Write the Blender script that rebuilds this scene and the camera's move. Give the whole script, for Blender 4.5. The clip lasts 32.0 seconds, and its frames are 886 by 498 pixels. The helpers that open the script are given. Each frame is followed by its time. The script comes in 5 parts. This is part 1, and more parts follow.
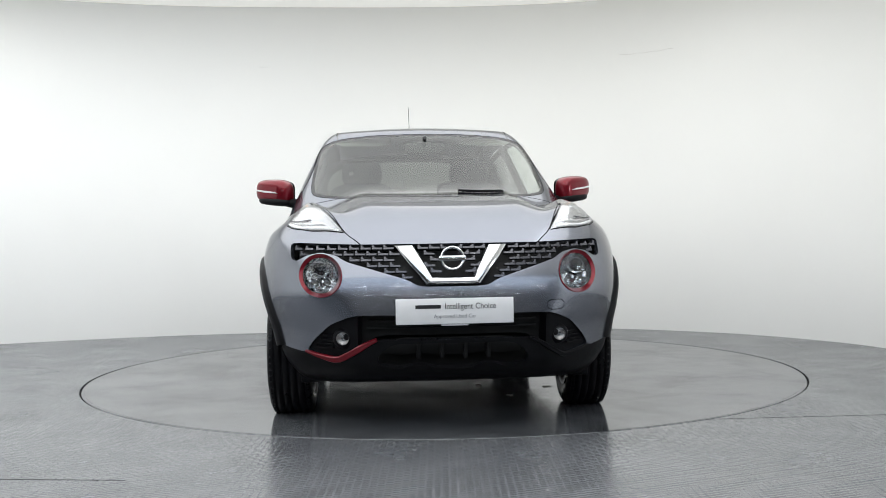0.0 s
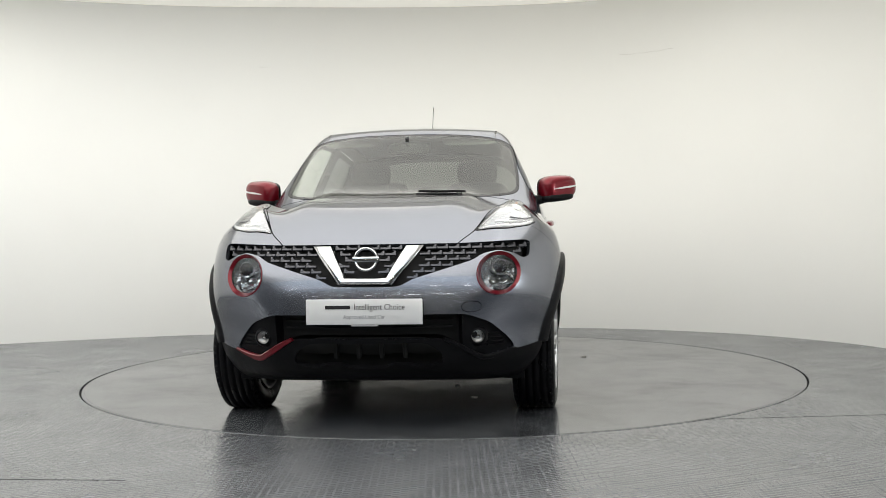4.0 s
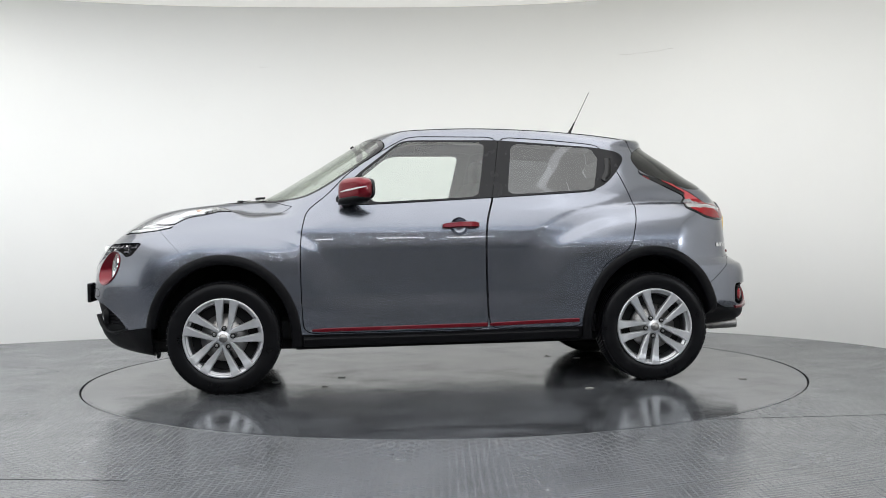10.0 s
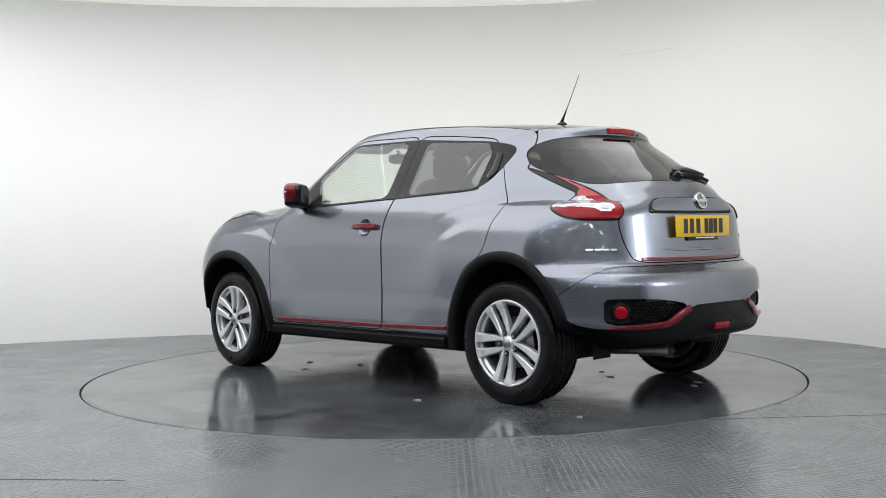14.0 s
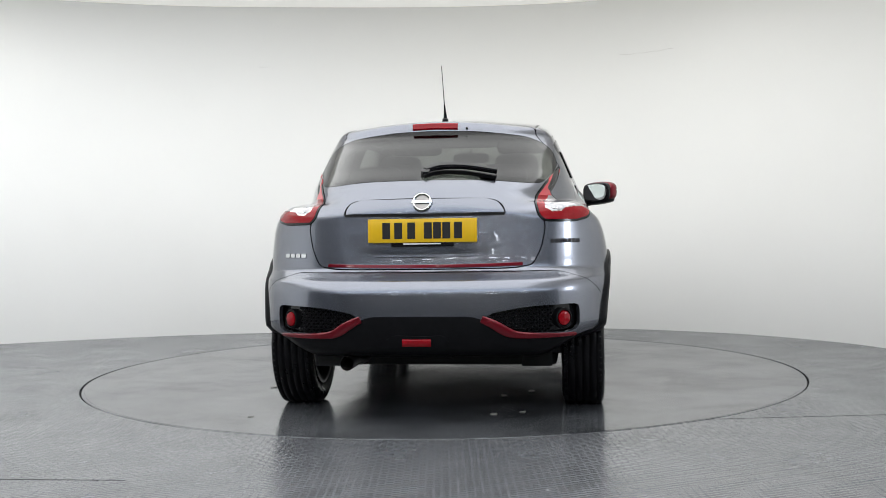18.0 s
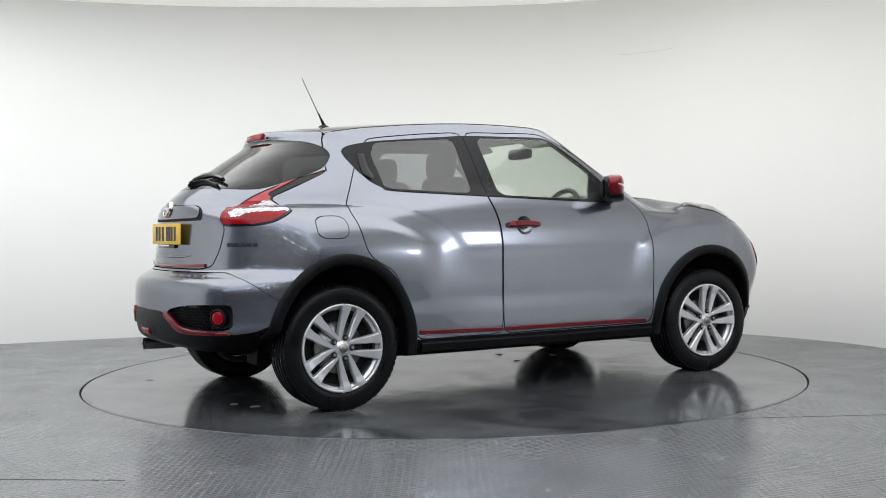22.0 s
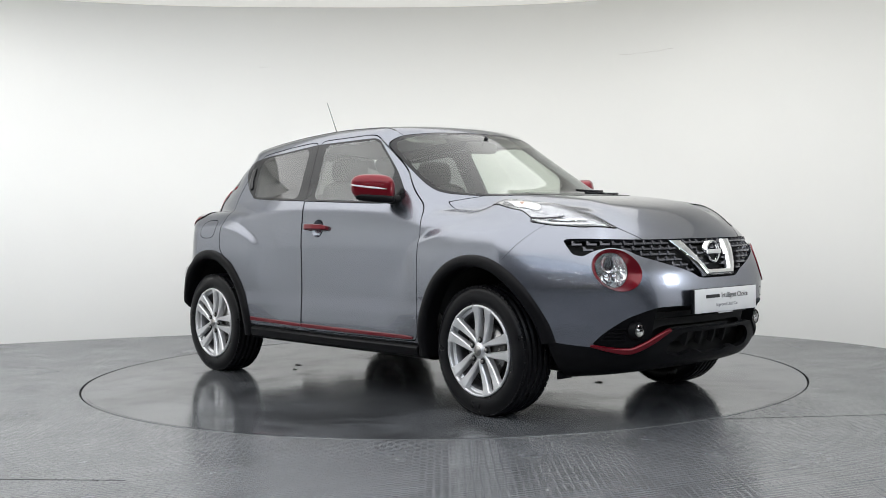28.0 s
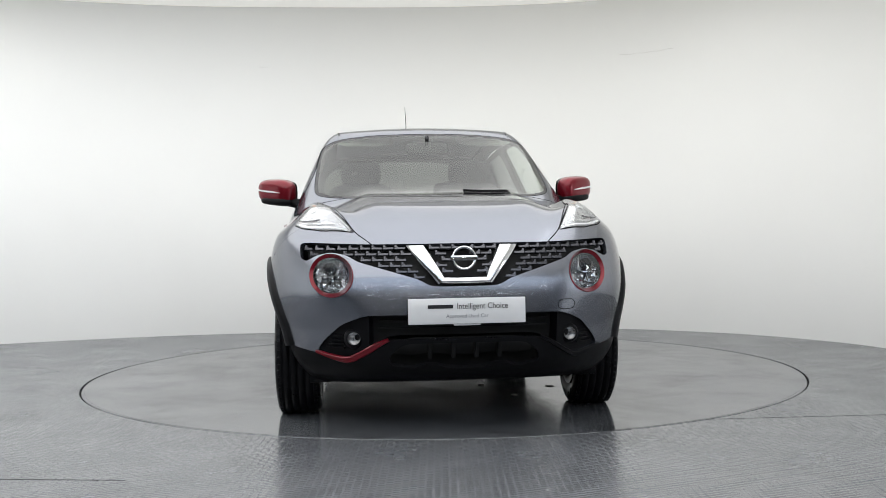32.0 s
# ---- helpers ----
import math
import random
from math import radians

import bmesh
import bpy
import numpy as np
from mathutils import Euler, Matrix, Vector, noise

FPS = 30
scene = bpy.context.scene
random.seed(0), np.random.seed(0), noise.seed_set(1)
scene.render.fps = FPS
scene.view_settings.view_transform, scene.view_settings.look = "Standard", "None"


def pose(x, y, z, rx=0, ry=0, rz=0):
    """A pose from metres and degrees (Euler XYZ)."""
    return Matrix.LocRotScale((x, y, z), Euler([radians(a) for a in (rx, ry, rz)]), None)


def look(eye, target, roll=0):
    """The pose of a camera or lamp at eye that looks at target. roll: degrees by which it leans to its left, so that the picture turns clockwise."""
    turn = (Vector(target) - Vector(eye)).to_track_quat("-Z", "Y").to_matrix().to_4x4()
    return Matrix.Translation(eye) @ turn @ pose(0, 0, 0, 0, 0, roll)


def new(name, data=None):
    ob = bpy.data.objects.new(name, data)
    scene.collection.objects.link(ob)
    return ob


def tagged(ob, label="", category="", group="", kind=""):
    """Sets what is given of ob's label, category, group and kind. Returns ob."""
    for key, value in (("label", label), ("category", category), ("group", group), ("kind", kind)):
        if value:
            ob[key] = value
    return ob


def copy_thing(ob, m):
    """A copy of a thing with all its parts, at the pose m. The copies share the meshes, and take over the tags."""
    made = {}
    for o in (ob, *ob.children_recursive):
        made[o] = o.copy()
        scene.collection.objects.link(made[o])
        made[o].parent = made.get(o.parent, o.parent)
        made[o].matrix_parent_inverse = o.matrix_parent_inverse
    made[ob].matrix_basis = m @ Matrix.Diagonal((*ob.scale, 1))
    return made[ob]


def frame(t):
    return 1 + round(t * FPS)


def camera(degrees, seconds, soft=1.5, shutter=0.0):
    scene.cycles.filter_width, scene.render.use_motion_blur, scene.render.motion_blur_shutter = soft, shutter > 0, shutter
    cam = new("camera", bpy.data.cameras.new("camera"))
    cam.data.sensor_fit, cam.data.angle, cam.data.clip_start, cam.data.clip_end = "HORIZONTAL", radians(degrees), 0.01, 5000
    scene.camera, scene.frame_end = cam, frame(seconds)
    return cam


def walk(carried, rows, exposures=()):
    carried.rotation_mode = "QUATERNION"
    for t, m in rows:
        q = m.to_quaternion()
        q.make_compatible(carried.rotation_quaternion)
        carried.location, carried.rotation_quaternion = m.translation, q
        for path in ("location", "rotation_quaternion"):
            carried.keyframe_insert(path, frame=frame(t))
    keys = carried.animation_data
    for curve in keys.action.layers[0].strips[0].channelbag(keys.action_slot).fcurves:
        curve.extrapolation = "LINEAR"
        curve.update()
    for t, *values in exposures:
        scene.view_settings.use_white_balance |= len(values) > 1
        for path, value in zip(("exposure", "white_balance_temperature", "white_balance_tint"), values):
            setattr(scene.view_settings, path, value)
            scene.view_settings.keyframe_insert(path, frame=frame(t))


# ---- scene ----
# camera: stands still on a tripod in front of the turntable
cam = camera(44.69, 32.0, 0.75)
EYE = pose(0, -6.970, 0.941, 90 - 1.224, 0.888, -0.061)
walk(cam, [(0.0, EYE), (32.0, EYE)],
     [(0.0, 0.68, 6100, 10), (1.2, 0.65, 6150, 10), (2.0, 0.61, 6500, 9), (6.2, 0.61, 6480, 9), (8.0, 0.61, 6140, 11), (32.0, 0.61, 6160, 11)])

# ---- light ----
world = bpy.data.worlds.new("studio_world")
scene.world = world
world.use_nodes = True
world.node_tree.nodes["Background"].inputs[0].default_value = (0.9, 0.92, 1.0, 1)
world.node_tree.nodes["Background"].inputs[1].default_value = 0.02


def area_lamp(name, eye, target, sx, sy, power, colour):
    d = bpy.data.lights.new(name, "AREA")
    d.shape, d.size, d.size_y, d.energy, d.color = "RECTANGLE", sx, sy, power, colour
    ob = new(name, d)
    ob.matrix_world = look(eye, target)
    return ob


# broad fill lamp added just under the ceiling to brighten wall and car
area_lamp("ceiling_fill", (-1.15, -1.75, 2.92), (-1.15, -1.75, 0), 6.7, 6.8, 142, (1.0, 0.98, 0.93))
# unseen bluish fill added over the hall, lights floor and car from the front
area_lamp("hall_front_fill", (0.0, -9.2, 4.92), (0, -9.0, 0), 22.0, 6.6, 470, (0.82, 0.91, 1.0))
area_lamp("softbox_light_right", (3.33, -2.62, 1.30), (0.1, -0.85, 0.86), 0.42, 0.42, 5.0, (0.95, 0.98, 1.0))
# unseen fill lamps added below the ceiling, turned to the curved wall: (wall x, y), power, colour
for (wx, wy), (nx, ny), power, tint in (((-5.65, -2.9), (1.0, 0.1), 15.0, (0.88, 0.94, 1.0)), ((-4.3, 1.6), (0.8, -0.6), 2.5, (0.87, 0.94, 1.0)),
                                        ((-2.6, 2.5), (0.2, -0.98), 3.6, (0.93, 0.97, 1.0)), ((-0.3, 2.86), (0.0, -1.0), 3.2, (0.99, 0.985, 0.97)),
                                        ((1.9, 2.4), (-0.5, -0.87), 3.2, (1.0, 0.955, 0.80)), ((3.2, 0.9), (-0.92, -0.4), 1.2, (1.0, 0.98, 0.92)),
                                        ((3.5, -2.0), (-1.0, 0.0), 2.0, (0.97, 0.98, 1.0))):
    area_lamp("wall_fill", (wx + 2.1 * nx, wy + 2.1 * ny, 2.84), (wx, wy, 1.0), 1.9, 0.35, power, tint)


# ---- materials ----
def material(name, colour, rough=0.5, metal=0.0, coat=0.0, vary=0.0, vscale=4.0, bump=0.0, bscale=60.0, rvary=0.0,
             tint=(1, 1, 1), ior=1.45, alpha=1.0, emit=0.0, coat_rough=0.03, object_space=True, spec=0.5):
    m = bpy.data.materials.new(name)
    m.use_nodes = True
    n, l = m.node_tree.nodes, m.node_tree.links
    b = n["Principled BSDF"]
    b.inputs["Base Color"].default_value = (*colour, 1)
    b.inputs["Roughness"].default_value = rough
    b.inputs["Metallic"].default_value = metal
    b.inputs["Coat Weight"].default_value = coat
    b.inputs["Coat Roughness"].default_value = coat_rough
    b.inputs["Specular Tint"].default_value = (*tint, 1)
    b.inputs["IOR"].default_value = ior
    b.inputs["Specular IOR Level"].default_value = spec
    b.inputs["Alpha"].default_value = alpha
    if emit:
        b.inputs["Emission Color"].default_value = (*colour, 1)
        b.inputs["Emission Strength"].default_value = emit
    co = n.new("ShaderNodeTexCoord").outputs["Object" if object_space else "Generated"]
    if vary or rvary:
        t = n.new("ShaderNodeTexNoise")
        t.inputs["Scale"].default_value, t.inputs["Detail"].default_value = vscale, 6
        l.new(co, t.inputs["Vector"])
        if vary:
            r = n.new("ShaderNodeValToRGB")
            r.color_ramp.elements[0].position, r.color_ramp.elements[1].position = 0.3, 0.7
            r.color_ramp.elements[0].color = (*[max(0, c * (1 - vary)) for c in colour], 1)
            r.color_ramp.elements[1].color = (*[min(1, c * (1 + vary)) for c in colour], 1)
            l.new(t.outputs["Fac"], r.inputs["Fac"])
            l.new(r.outputs["Color"], b.inputs["Base Color"])
        if rvary:
            k = n.new("ShaderNodeMapRange")
            k.inputs["To Min"].default_value, k.inputs["To Max"].default_value = max(0.02, rough - rvary), rough + rvary
            k.inputs["From Min"].default_value, k.inputs["From Max"].default_value = 0.3, 0.7
            l.new(t.outputs["Fac"], k.inputs["Value"])
            l.new(k.outputs["Result"], b.inputs["Roughness"])
    if bump:
        t = n.new("ShaderNodeTexNoise")
        t.inputs["Scale"].default_value, t.inputs["Detail"].default_value = bscale, 4
        l.new(co, t.inputs["Vector"])
        u = n.new("ShaderNodeBump")
        u.inputs["Strength"].default_value, u.inputs["Distance"].default_value = bump, 0.01
        l.new(t.outputs["Fac"], u.inputs["Height"])
        l.new(u.outputs["Normal"], b.inputs["Normal"])
    return m


def sheer(name, tint, rough=0.0, shine=0.035):
    """Thin glass: tinted see-through with a clear reflection."""
    m = bpy.data.materials.new(name)
    m.use_nodes = True
    n, l = m.node_tree.nodes, m.node_tree.links
    n.remove(n["Principled BSDF"])
    a, g, mix, w = (n.new("ShaderNode" + k) for k in ("BsdfTransparent", "BsdfGlossy", "MixShader", "LayerWeight"))
    a.inputs["Color"].default_value = (*tint, 1)
    g.inputs["Roughness"].default_value = rough
    g.inputs["Color"].default_value = (1, 1, 1, 1)
    w.inputs["Blend"].default_value = 0.5
    up, fit = n.new("ShaderNodeMath"), n.new("ShaderNodeMapRange")
    up.operation = "POWER"
    up.inputs[1].default_value = 4.0
    fit.inputs["To Min"].default_value, fit.inputs["To Max"].default_value = shine, 0.75
    l.new(w.outputs["Facing"], up.inputs[0])
    l.new(up.outputs[0], fit.inputs["Value"])
    l.new(fit.outputs["Result"], mix.inputs[0])
    l.new(a.outputs[0], mix.inputs[1])
    l.new(g.outputs[0], mix.inputs[2])
    l.new(mix.outputs[0], n["Material Output"].inputs[0])
    return m


PAINT = material("grey_metallic_paint", (0.238, 0.251, 0.291), 0.26, 0.94, 1.0, vary=0.02, vscale=3, tint=(0.12, 0.12, 0.13), coat_rough=0.015)
RED = material("red_metallic_paint", (0.165, 0.003, 0.011), 0.28, 0.45, 0.6, vary=0.05, vscale=300, spec=0.3)
BLACK = material("textured_black_plastic", (0.0055, 0.0055, 0.0065), 0.42, vary=0.2, vscale=30, bump=0.06, bscale=900, rvary=0.06, spec=0.15)
GLOSS = material("gloss_black_plastic", (0.008, 0.008, 0.009), 0.12, rvary=0.04, vscale=20)
TRIM = material("satin_black_window_trim", (0.010, 0.010, 0.012), 0.25, rvary=0.04, vscale=15, spec=0.3)
UNDER = material("dark_underbody", (0.012, 0.012, 0.012), 0.8, vary=0.3, vscale=12)
CABIN = material("charcoal_cabin_trim", (0.035, 0.035, 0.037), 0.75, vary=0.2, vscale=40, bump=0.15, bscale=300)
LINER = material("grey_headlining", (0.33, 0.33, 0.31), 0.9, vary=0.08, vscale=60, bump=0.1, bscale=500)
CLOTH = material("charcoal_seat_cloth", (0.04, 0.04, 0.044), 0.9, vary=0.3, vscale=150, bump=0.3, bscale=500)
RUBBER = material("black_tyre_rubber", (0.0045, 0.0045, 0.0055), 0.34, vary=0.25, vscale=12, bump=0.05, bscale=250, rvary=0.10, spec=0.22)
ALLOY = material("silver_alloy", (0.70, 0.705, 0.72), 0.34, 0.7, 0.3, vary=0.04, vscale=18, rvary=0.03)
# darker alloy, puts the shade inside the rim barrel into its colour
ALLOY_SHADED = material("shaded_alloy_barrel", (0.20, 0.20, 0.21), 0.4, 0.8, vary=0.2, vscale=9)
STEEL = material("brushed_steel", (0.35, 0.34, 0.33), 0.35, 1.0, vary=0.2, vscale=25, rvary=0.08)
SLAT = material("satin_grille_plastic", (0.12, 0.12, 0.132), 0.22, 0.6, rvary=0.05, vscale=20)
CHROME = material("chrome", (0.70, 0.71, 0.72), 0.06, 1.0, rvary=0.02, vscale=8)
REFLECTOR = material("silver_reflector", (0.78, 0.79, 0.80), 0.07, 1.0, bump=0.8, bscale=38)
WHITE = material("white_plate_plastic", (0.80, 0.80, 0.80), 0.3, vary=0.02, vscale=20)
YELLOW = material("yellow_plate_plastic", (0.80, 0.50, 0.01), 0.3, vary=0.03, vscale=20)
INK = material("black_print", (0.015, 0.015, 0.017), 0.5)
INK_GREY = material("grey_print", (0.25, 0.25, 0.27), 0.5)
RED_LENS = material("red_lamp_lens", (0.27, 0.003, 0.008), 0.06, vary=0.12, vscale=60, spec=0.4)
PALE_LENS = material("frosted_red_lamp_lens", (0.50, 0.075, 0.085), 0.09, vary=0.1, vscale=40)
CLEAR_LENS = material("clear_lamp_lens_over_silver", (0.42, 0.42, 0.44), 0.14, 0.75, coat=0.6, vary=0.30, vscale=40, bump=0.16, bscale=35)
AMBER = material("amber_bulb_cover", (0.75, 0.33, 0.12), 0.2, coat=1.0)
SCREEN = sheer("clear_green_glass", (0.62, 0.67, 0.60), 0.0, 0.045)
SIDE_GLASS = sheer("green_side_glass", (0.88, 0.92, 0.89), 0.0, 0.09)
REAR_TINT = sheer("dark_rear_glass", (0.14, 0.145, 0.14), 0.0, 0.035)
PRIVACY = sheer("dark_privacy_glass", (0.26, 0.27, 0.28), 0.0, 0.09)
BACK = bpy.data.materials.new("glass_inner_face")
BACK.use_nodes = True
BACK.node_tree.nodes.remove(BACK.node_tree.nodes["Principled BSDF"])
BACK.node_tree.links.new(BACK.node_tree.nodes.new("ShaderNodeBsdfTransparent").outputs[0], BACK.node_tree.nodes["Material Output"].inputs[0])
LENS = sheer("clear_lamp_cover", (0.97, 0.975, 0.98), 0.0, 0.03)
MIRROR = material("mirror_glass", (0.85, 0.87, 0.9), 0.02, 1.0)
WALL = material("white_studio_wall_paint", (0.83, 0.83, 0.815), 0.55, vary=0.015, vscale=0.8, bump=0.02, bscale=20)
# cream ceiling, its emission added to lift it above the bounced light
CEIL = material("cream_ceiling_added_glow", (0.84, 0.82, 0.76), 0.6, emit=0.27)
# grey of the added hall shell, kept dark for the car's reflections
HALL = material("unseen_hall_grey", (0.22, 0.22, 0.225), 0.7, vary=0.2, vscale=0.7)
CRACK = material("grey_hairline", (0.68, 0.67, 0.65), 0.8)
FLECK = material("pale_dry_dirt", (0.26, 0.25, 0.23), 0.8, vary=0.5, vscale=60)
DADO = material("brown_workshop_cladding", (0.085, 0.076, 0.058), 0.6, vary=0.35, vscale=0.8)


def floor_material(name, tread, shade, low, high, relief, deep):
    """Worn grey floor paint with a low gloss, scuffs, stains and the raised lozenges of chequer plate."""
    m = bpy.data.materials.new(name)
    m.use_nodes = True
    n, l = m.node_tree.nodes, m.node_tree.links
    b = n["Principled BSDF"]
    co = n.new("ShaderNodeTexCoord").outputs["Object"]

    def tex(scale, detail=6, rough=0.6, dist=0.0):
        t = n.new("ShaderNodeTexNoise")
        t.inputs["Scale"].default_value, t.inputs["Detail"].default_value = scale, detail
        t.inputs["Roughness"].default_value, t.inputs["Distortion"].default_value = rough, dist
        l.new(co, t.inputs["Vector"])
        return t.outputs["Fac"]

    def ramp(fac, stops):
        r = n.new("ShaderNodeValToRGB")
        while len(r.color_ramp.elements) < len(stops):
            r.color_ramp.elements.new(0.5)
        for e, (p, c) in zip(r.color_ramp.elements, stops):
            e.position, e.color = p, (*c, 1)
        l.new(fac, r.inputs["Fac"])
        return r.outputs["Color"]

    def mul(a, c):
        k = n.new("ShaderNodeMix")
        k.data_type, k.blend_type = "RGBA", "MULTIPLY"
        k.inputs["Factor"].default_value = 1.0
        l.new(a, k.inputs["A"])
        l.new(c, k.inputs["B"])
        return k.outputs["Result"]

    base = ramp(tex(0.9, 4), [(0.3, [c * shade for c in (0.088, 0.093, 0.102)]), (0.7, [c * shade for c in (0.108, 0.113, 0.122)])])
    stains = ramp(tex(3.2, 8, 0.7, 0.6), [(0.30, (0.62, 0.62, 0.61)), (0.43, (1, 1, 1)), (0.66, (1, 1, 1)), (0.78, (1.15, 1.14, 1.12))])
    grain = ramp(tex(55, 3), [(0.3, (0.94, 0.94, 0.94)), (0.7, (1.06, 1.06, 1.06))])
    k = n.new("ShaderNodeMapRange")
    k.inputs["From Min"].default_value, k.inputs["From Max"].default_value = 0.3, 0.7
    k.inputs["To Min"].default_value, k.inputs["To Max"].default_value = low, high
    l.new(tex(2.3, 7, 0.65, 0.3), k.inputs["Value"])
    l.new(k.outputs["Result"], b.inputs["Roughness"])
    # chequer plate: two families of short lozenges, set crosswise
    heights = []
    for turn in (0.785, -0.785):
        mp = n.new("ShaderNodeMapping")
        mp.inputs["Rotation"].default_value = (0, 0, turn)
        mp.inputs["Scale"].default_value = (24, 52, 1)
        l.new(co, mp.inputs["Vector"])
        br = n.new("ShaderNodeTexVoronoi")
        br.voronoi_dimensions, br.feature = "2D", "F1"
        br.inputs["Scale"].default_value, br.inputs["Randomness"].default_value = 1.0, 0.0
        l.new(mp.outputs[0], br.inputs["Vector"])
        q = n.new("ShaderNodeMapRange")
        q.inputs["From Min"].default_value, q.inputs["From Max"].default_value = 0.22, 0.42
        q.inputs["To Min"].default_value, q.inputs["To Max"].default_value = 1.0, 0.0
        l.new(br.outputs["Distance"], q.inputs["Value"])
        heights.append(q.outputs["Result"])
    mx = n.new("ShaderNodeMath")
    mx.operation = "MAXIMUM"
    l.new(heights[0], mx.inputs[0])
    l.new(heights[1], mx.inputs[1])
    worn = ramp(mx.outputs[0], [(0.0, (1, 1, 1)), (1.0, [1 + 0.16 * tread] * 3)])
    blots = ramp(tex(1.25, 9, 0.72, 1.1), [(0.41, [1 - deep] * 3), (0.49, [1 - deep * 0.4] * 3), (0.57, (1, 1, 1))])
    l.new(mul(mul(mul(mul(base, stains), grain), worn), blots), b.inputs["Base Color"])
    gloss = n.new("ShaderNodeMath")
    gloss.operation = "MULTIPLY"
    gloss.inputs[1].default_value = 0.85
    l.new(blots, gloss.inputs[0])
    l.new(gloss.outputs[0], b.inputs["Specular IOR Level"])
    wear = n.new("ShaderNodeMath")
    wear.operation = "MULTIPLY_ADD"
    l.new(mx.outputs[0], wear.inputs[0])
    wear.inputs[1].default_value = tread
    l.new(tex(7, 5), wear.inputs[2])
    u = n.new("ShaderNodeBump")
    u.inputs["Strength"].default_value, u.inputs["Distance"].default_value = relief, 0.004
    l.new(wear.outputs[0], u.inputs["Height"])
    l.new(u.outputs["Normal"], b.inputs["Normal"])
    return m


FLOOR = floor_material("worn_grey_floor_paint", 1.2, 1.06, 0.13, 0.30, 0.40, 0.15)
DISC = floor_material("worn_grey_turntable_paint", 0.06, 0.98, 0.06, 0.22, 0.12, 0.6)


# ---- mesh helpers ----
def mesh_object(name, verts, faces, mats, parent=None, label="", smooth=True, index=None, normals=None):
    me = bpy.data.meshes.new(name)
    me.from_pydata([tuple(v) for v in verts], [], [tuple(f) for f in faces])
    for m in mats if isinstance(mats, (list, tuple)) else [mats]:
        me.materials.append(m)
    if index is not None:
        me.polygons.foreach_set("material_index", index)
    if smooth:
        me.polygons.foreach_set("use_smooth", [True] * len(me.polygons))
    if normals is not None:
        me.normals_split_custom_set_from_vertices([tuple(v) for v in normals])
    me.update()
    ob = new(name, me)
    if parent:
        ob.parent = parent
    if label:
        ob["label"] = label
    return ob


def part(name, bm, mat, parent=None, label="", smooth=False, angle=None):
    """Link a bmesh as one mesh object under a thing or a part."""
    me = bpy.data.meshes.new(name)
    bm.normal_update()
    bm.to_mesh(me)
    bm.free()
    for m in mat if isinstance(mat, (list, tuple)) else [mat]:
        me.materials.append(m)
    if smooth or angle:
        me.polygons.foreach_set("use_smooth", [True] * len(me.polygons))
    if angle:
        me.set_sharp_from_angle(angle=radians(angle))
    ob = new(name, me)
    if parent:
        ob.parent = parent
    if label:
        ob["label"] = label
    return ob


def box(bm, x0, x1, y0, y1, z0, z1, bevel=0.0, seg=2, m=None):
    made = bmesh.ops.create_cube(bm, size=1.0)["verts"]
    t = Matrix.Translation(((x0 + x1) / 2, (y0 + y1) / 2, (z0 + z1) / 2)) @ Matrix.Diagonal((abs(x1 - x0), abs(y1 - y0), abs(z1 - z0), 1))
    bmesh.ops.transform(bm, matrix=t, verts=made)
    if bevel:
        edges = list({e for v in made for e in v.link_edges})
        r = bmesh.ops.bevel(bm, geom=edges, offset=bevel, segments=seg, affect="EDGES", profile=0.5)
        made = list({v for v in made if v.is_valid} | {v for v in r["verts"]})
    if m is not None:
        bmesh.ops.transform(bm, matrix=m, verts=made)
    return made


def lathe(profile, n=64, closed=False, phase=0.0):
    """Turn (radius, along-axis) pairs round the y axis. Returns verts, faces."""
    v, f = [], []
    k = len(profile)
    for i in range(n):
        a = 2 * math.pi * i / n + phase
        for r, y in profile:
            v.append((r * math.cos(a), y, r * math.sin(a)))
    for i in range(n):
        j = (i + 1) % n
        for q in range(k if closed else k - 1):
            p = (q + 1) % k
            f.append((i * k + q, j * k + q, j * k + p, i * k + p))
    return v, f


def tube(path, radius, n=8, cap=True):
    """A round bar along a list of points; radius may be a list."""
    path = [Vector(p) for p in path]
    rs = radius if isinstance(radius, (list, tuple)) else [radius] * len(path)
    v, f = [], []
    up = Vector((0.13, 0.21, 0.97))
    for i, p in enumerate(path):
        t = (path[min(i + 1, len(path) - 1)] - path[max(i - 1, 0)]).normalized()
        a = t.cross(up).normalized()
        b = t.cross(a)
        for q in range(n):
            w = 2 * math.pi * q / n
            v.append(p + rs[i] * (math.cos(w) * a + math.sin(w) * b))
    for i in range(len(path) - 1):
        for q in range(n):
            r = (q + 1) % n
            f.append((i * n + q, i * n + r, (i + 1) * n + r, (i + 1) * n + q))
    if cap:
        f.append(tuple(range(n))[::-1])
        f.append(tuple((len(path) - 1) * n + q for q in range(n)))
    return v, f


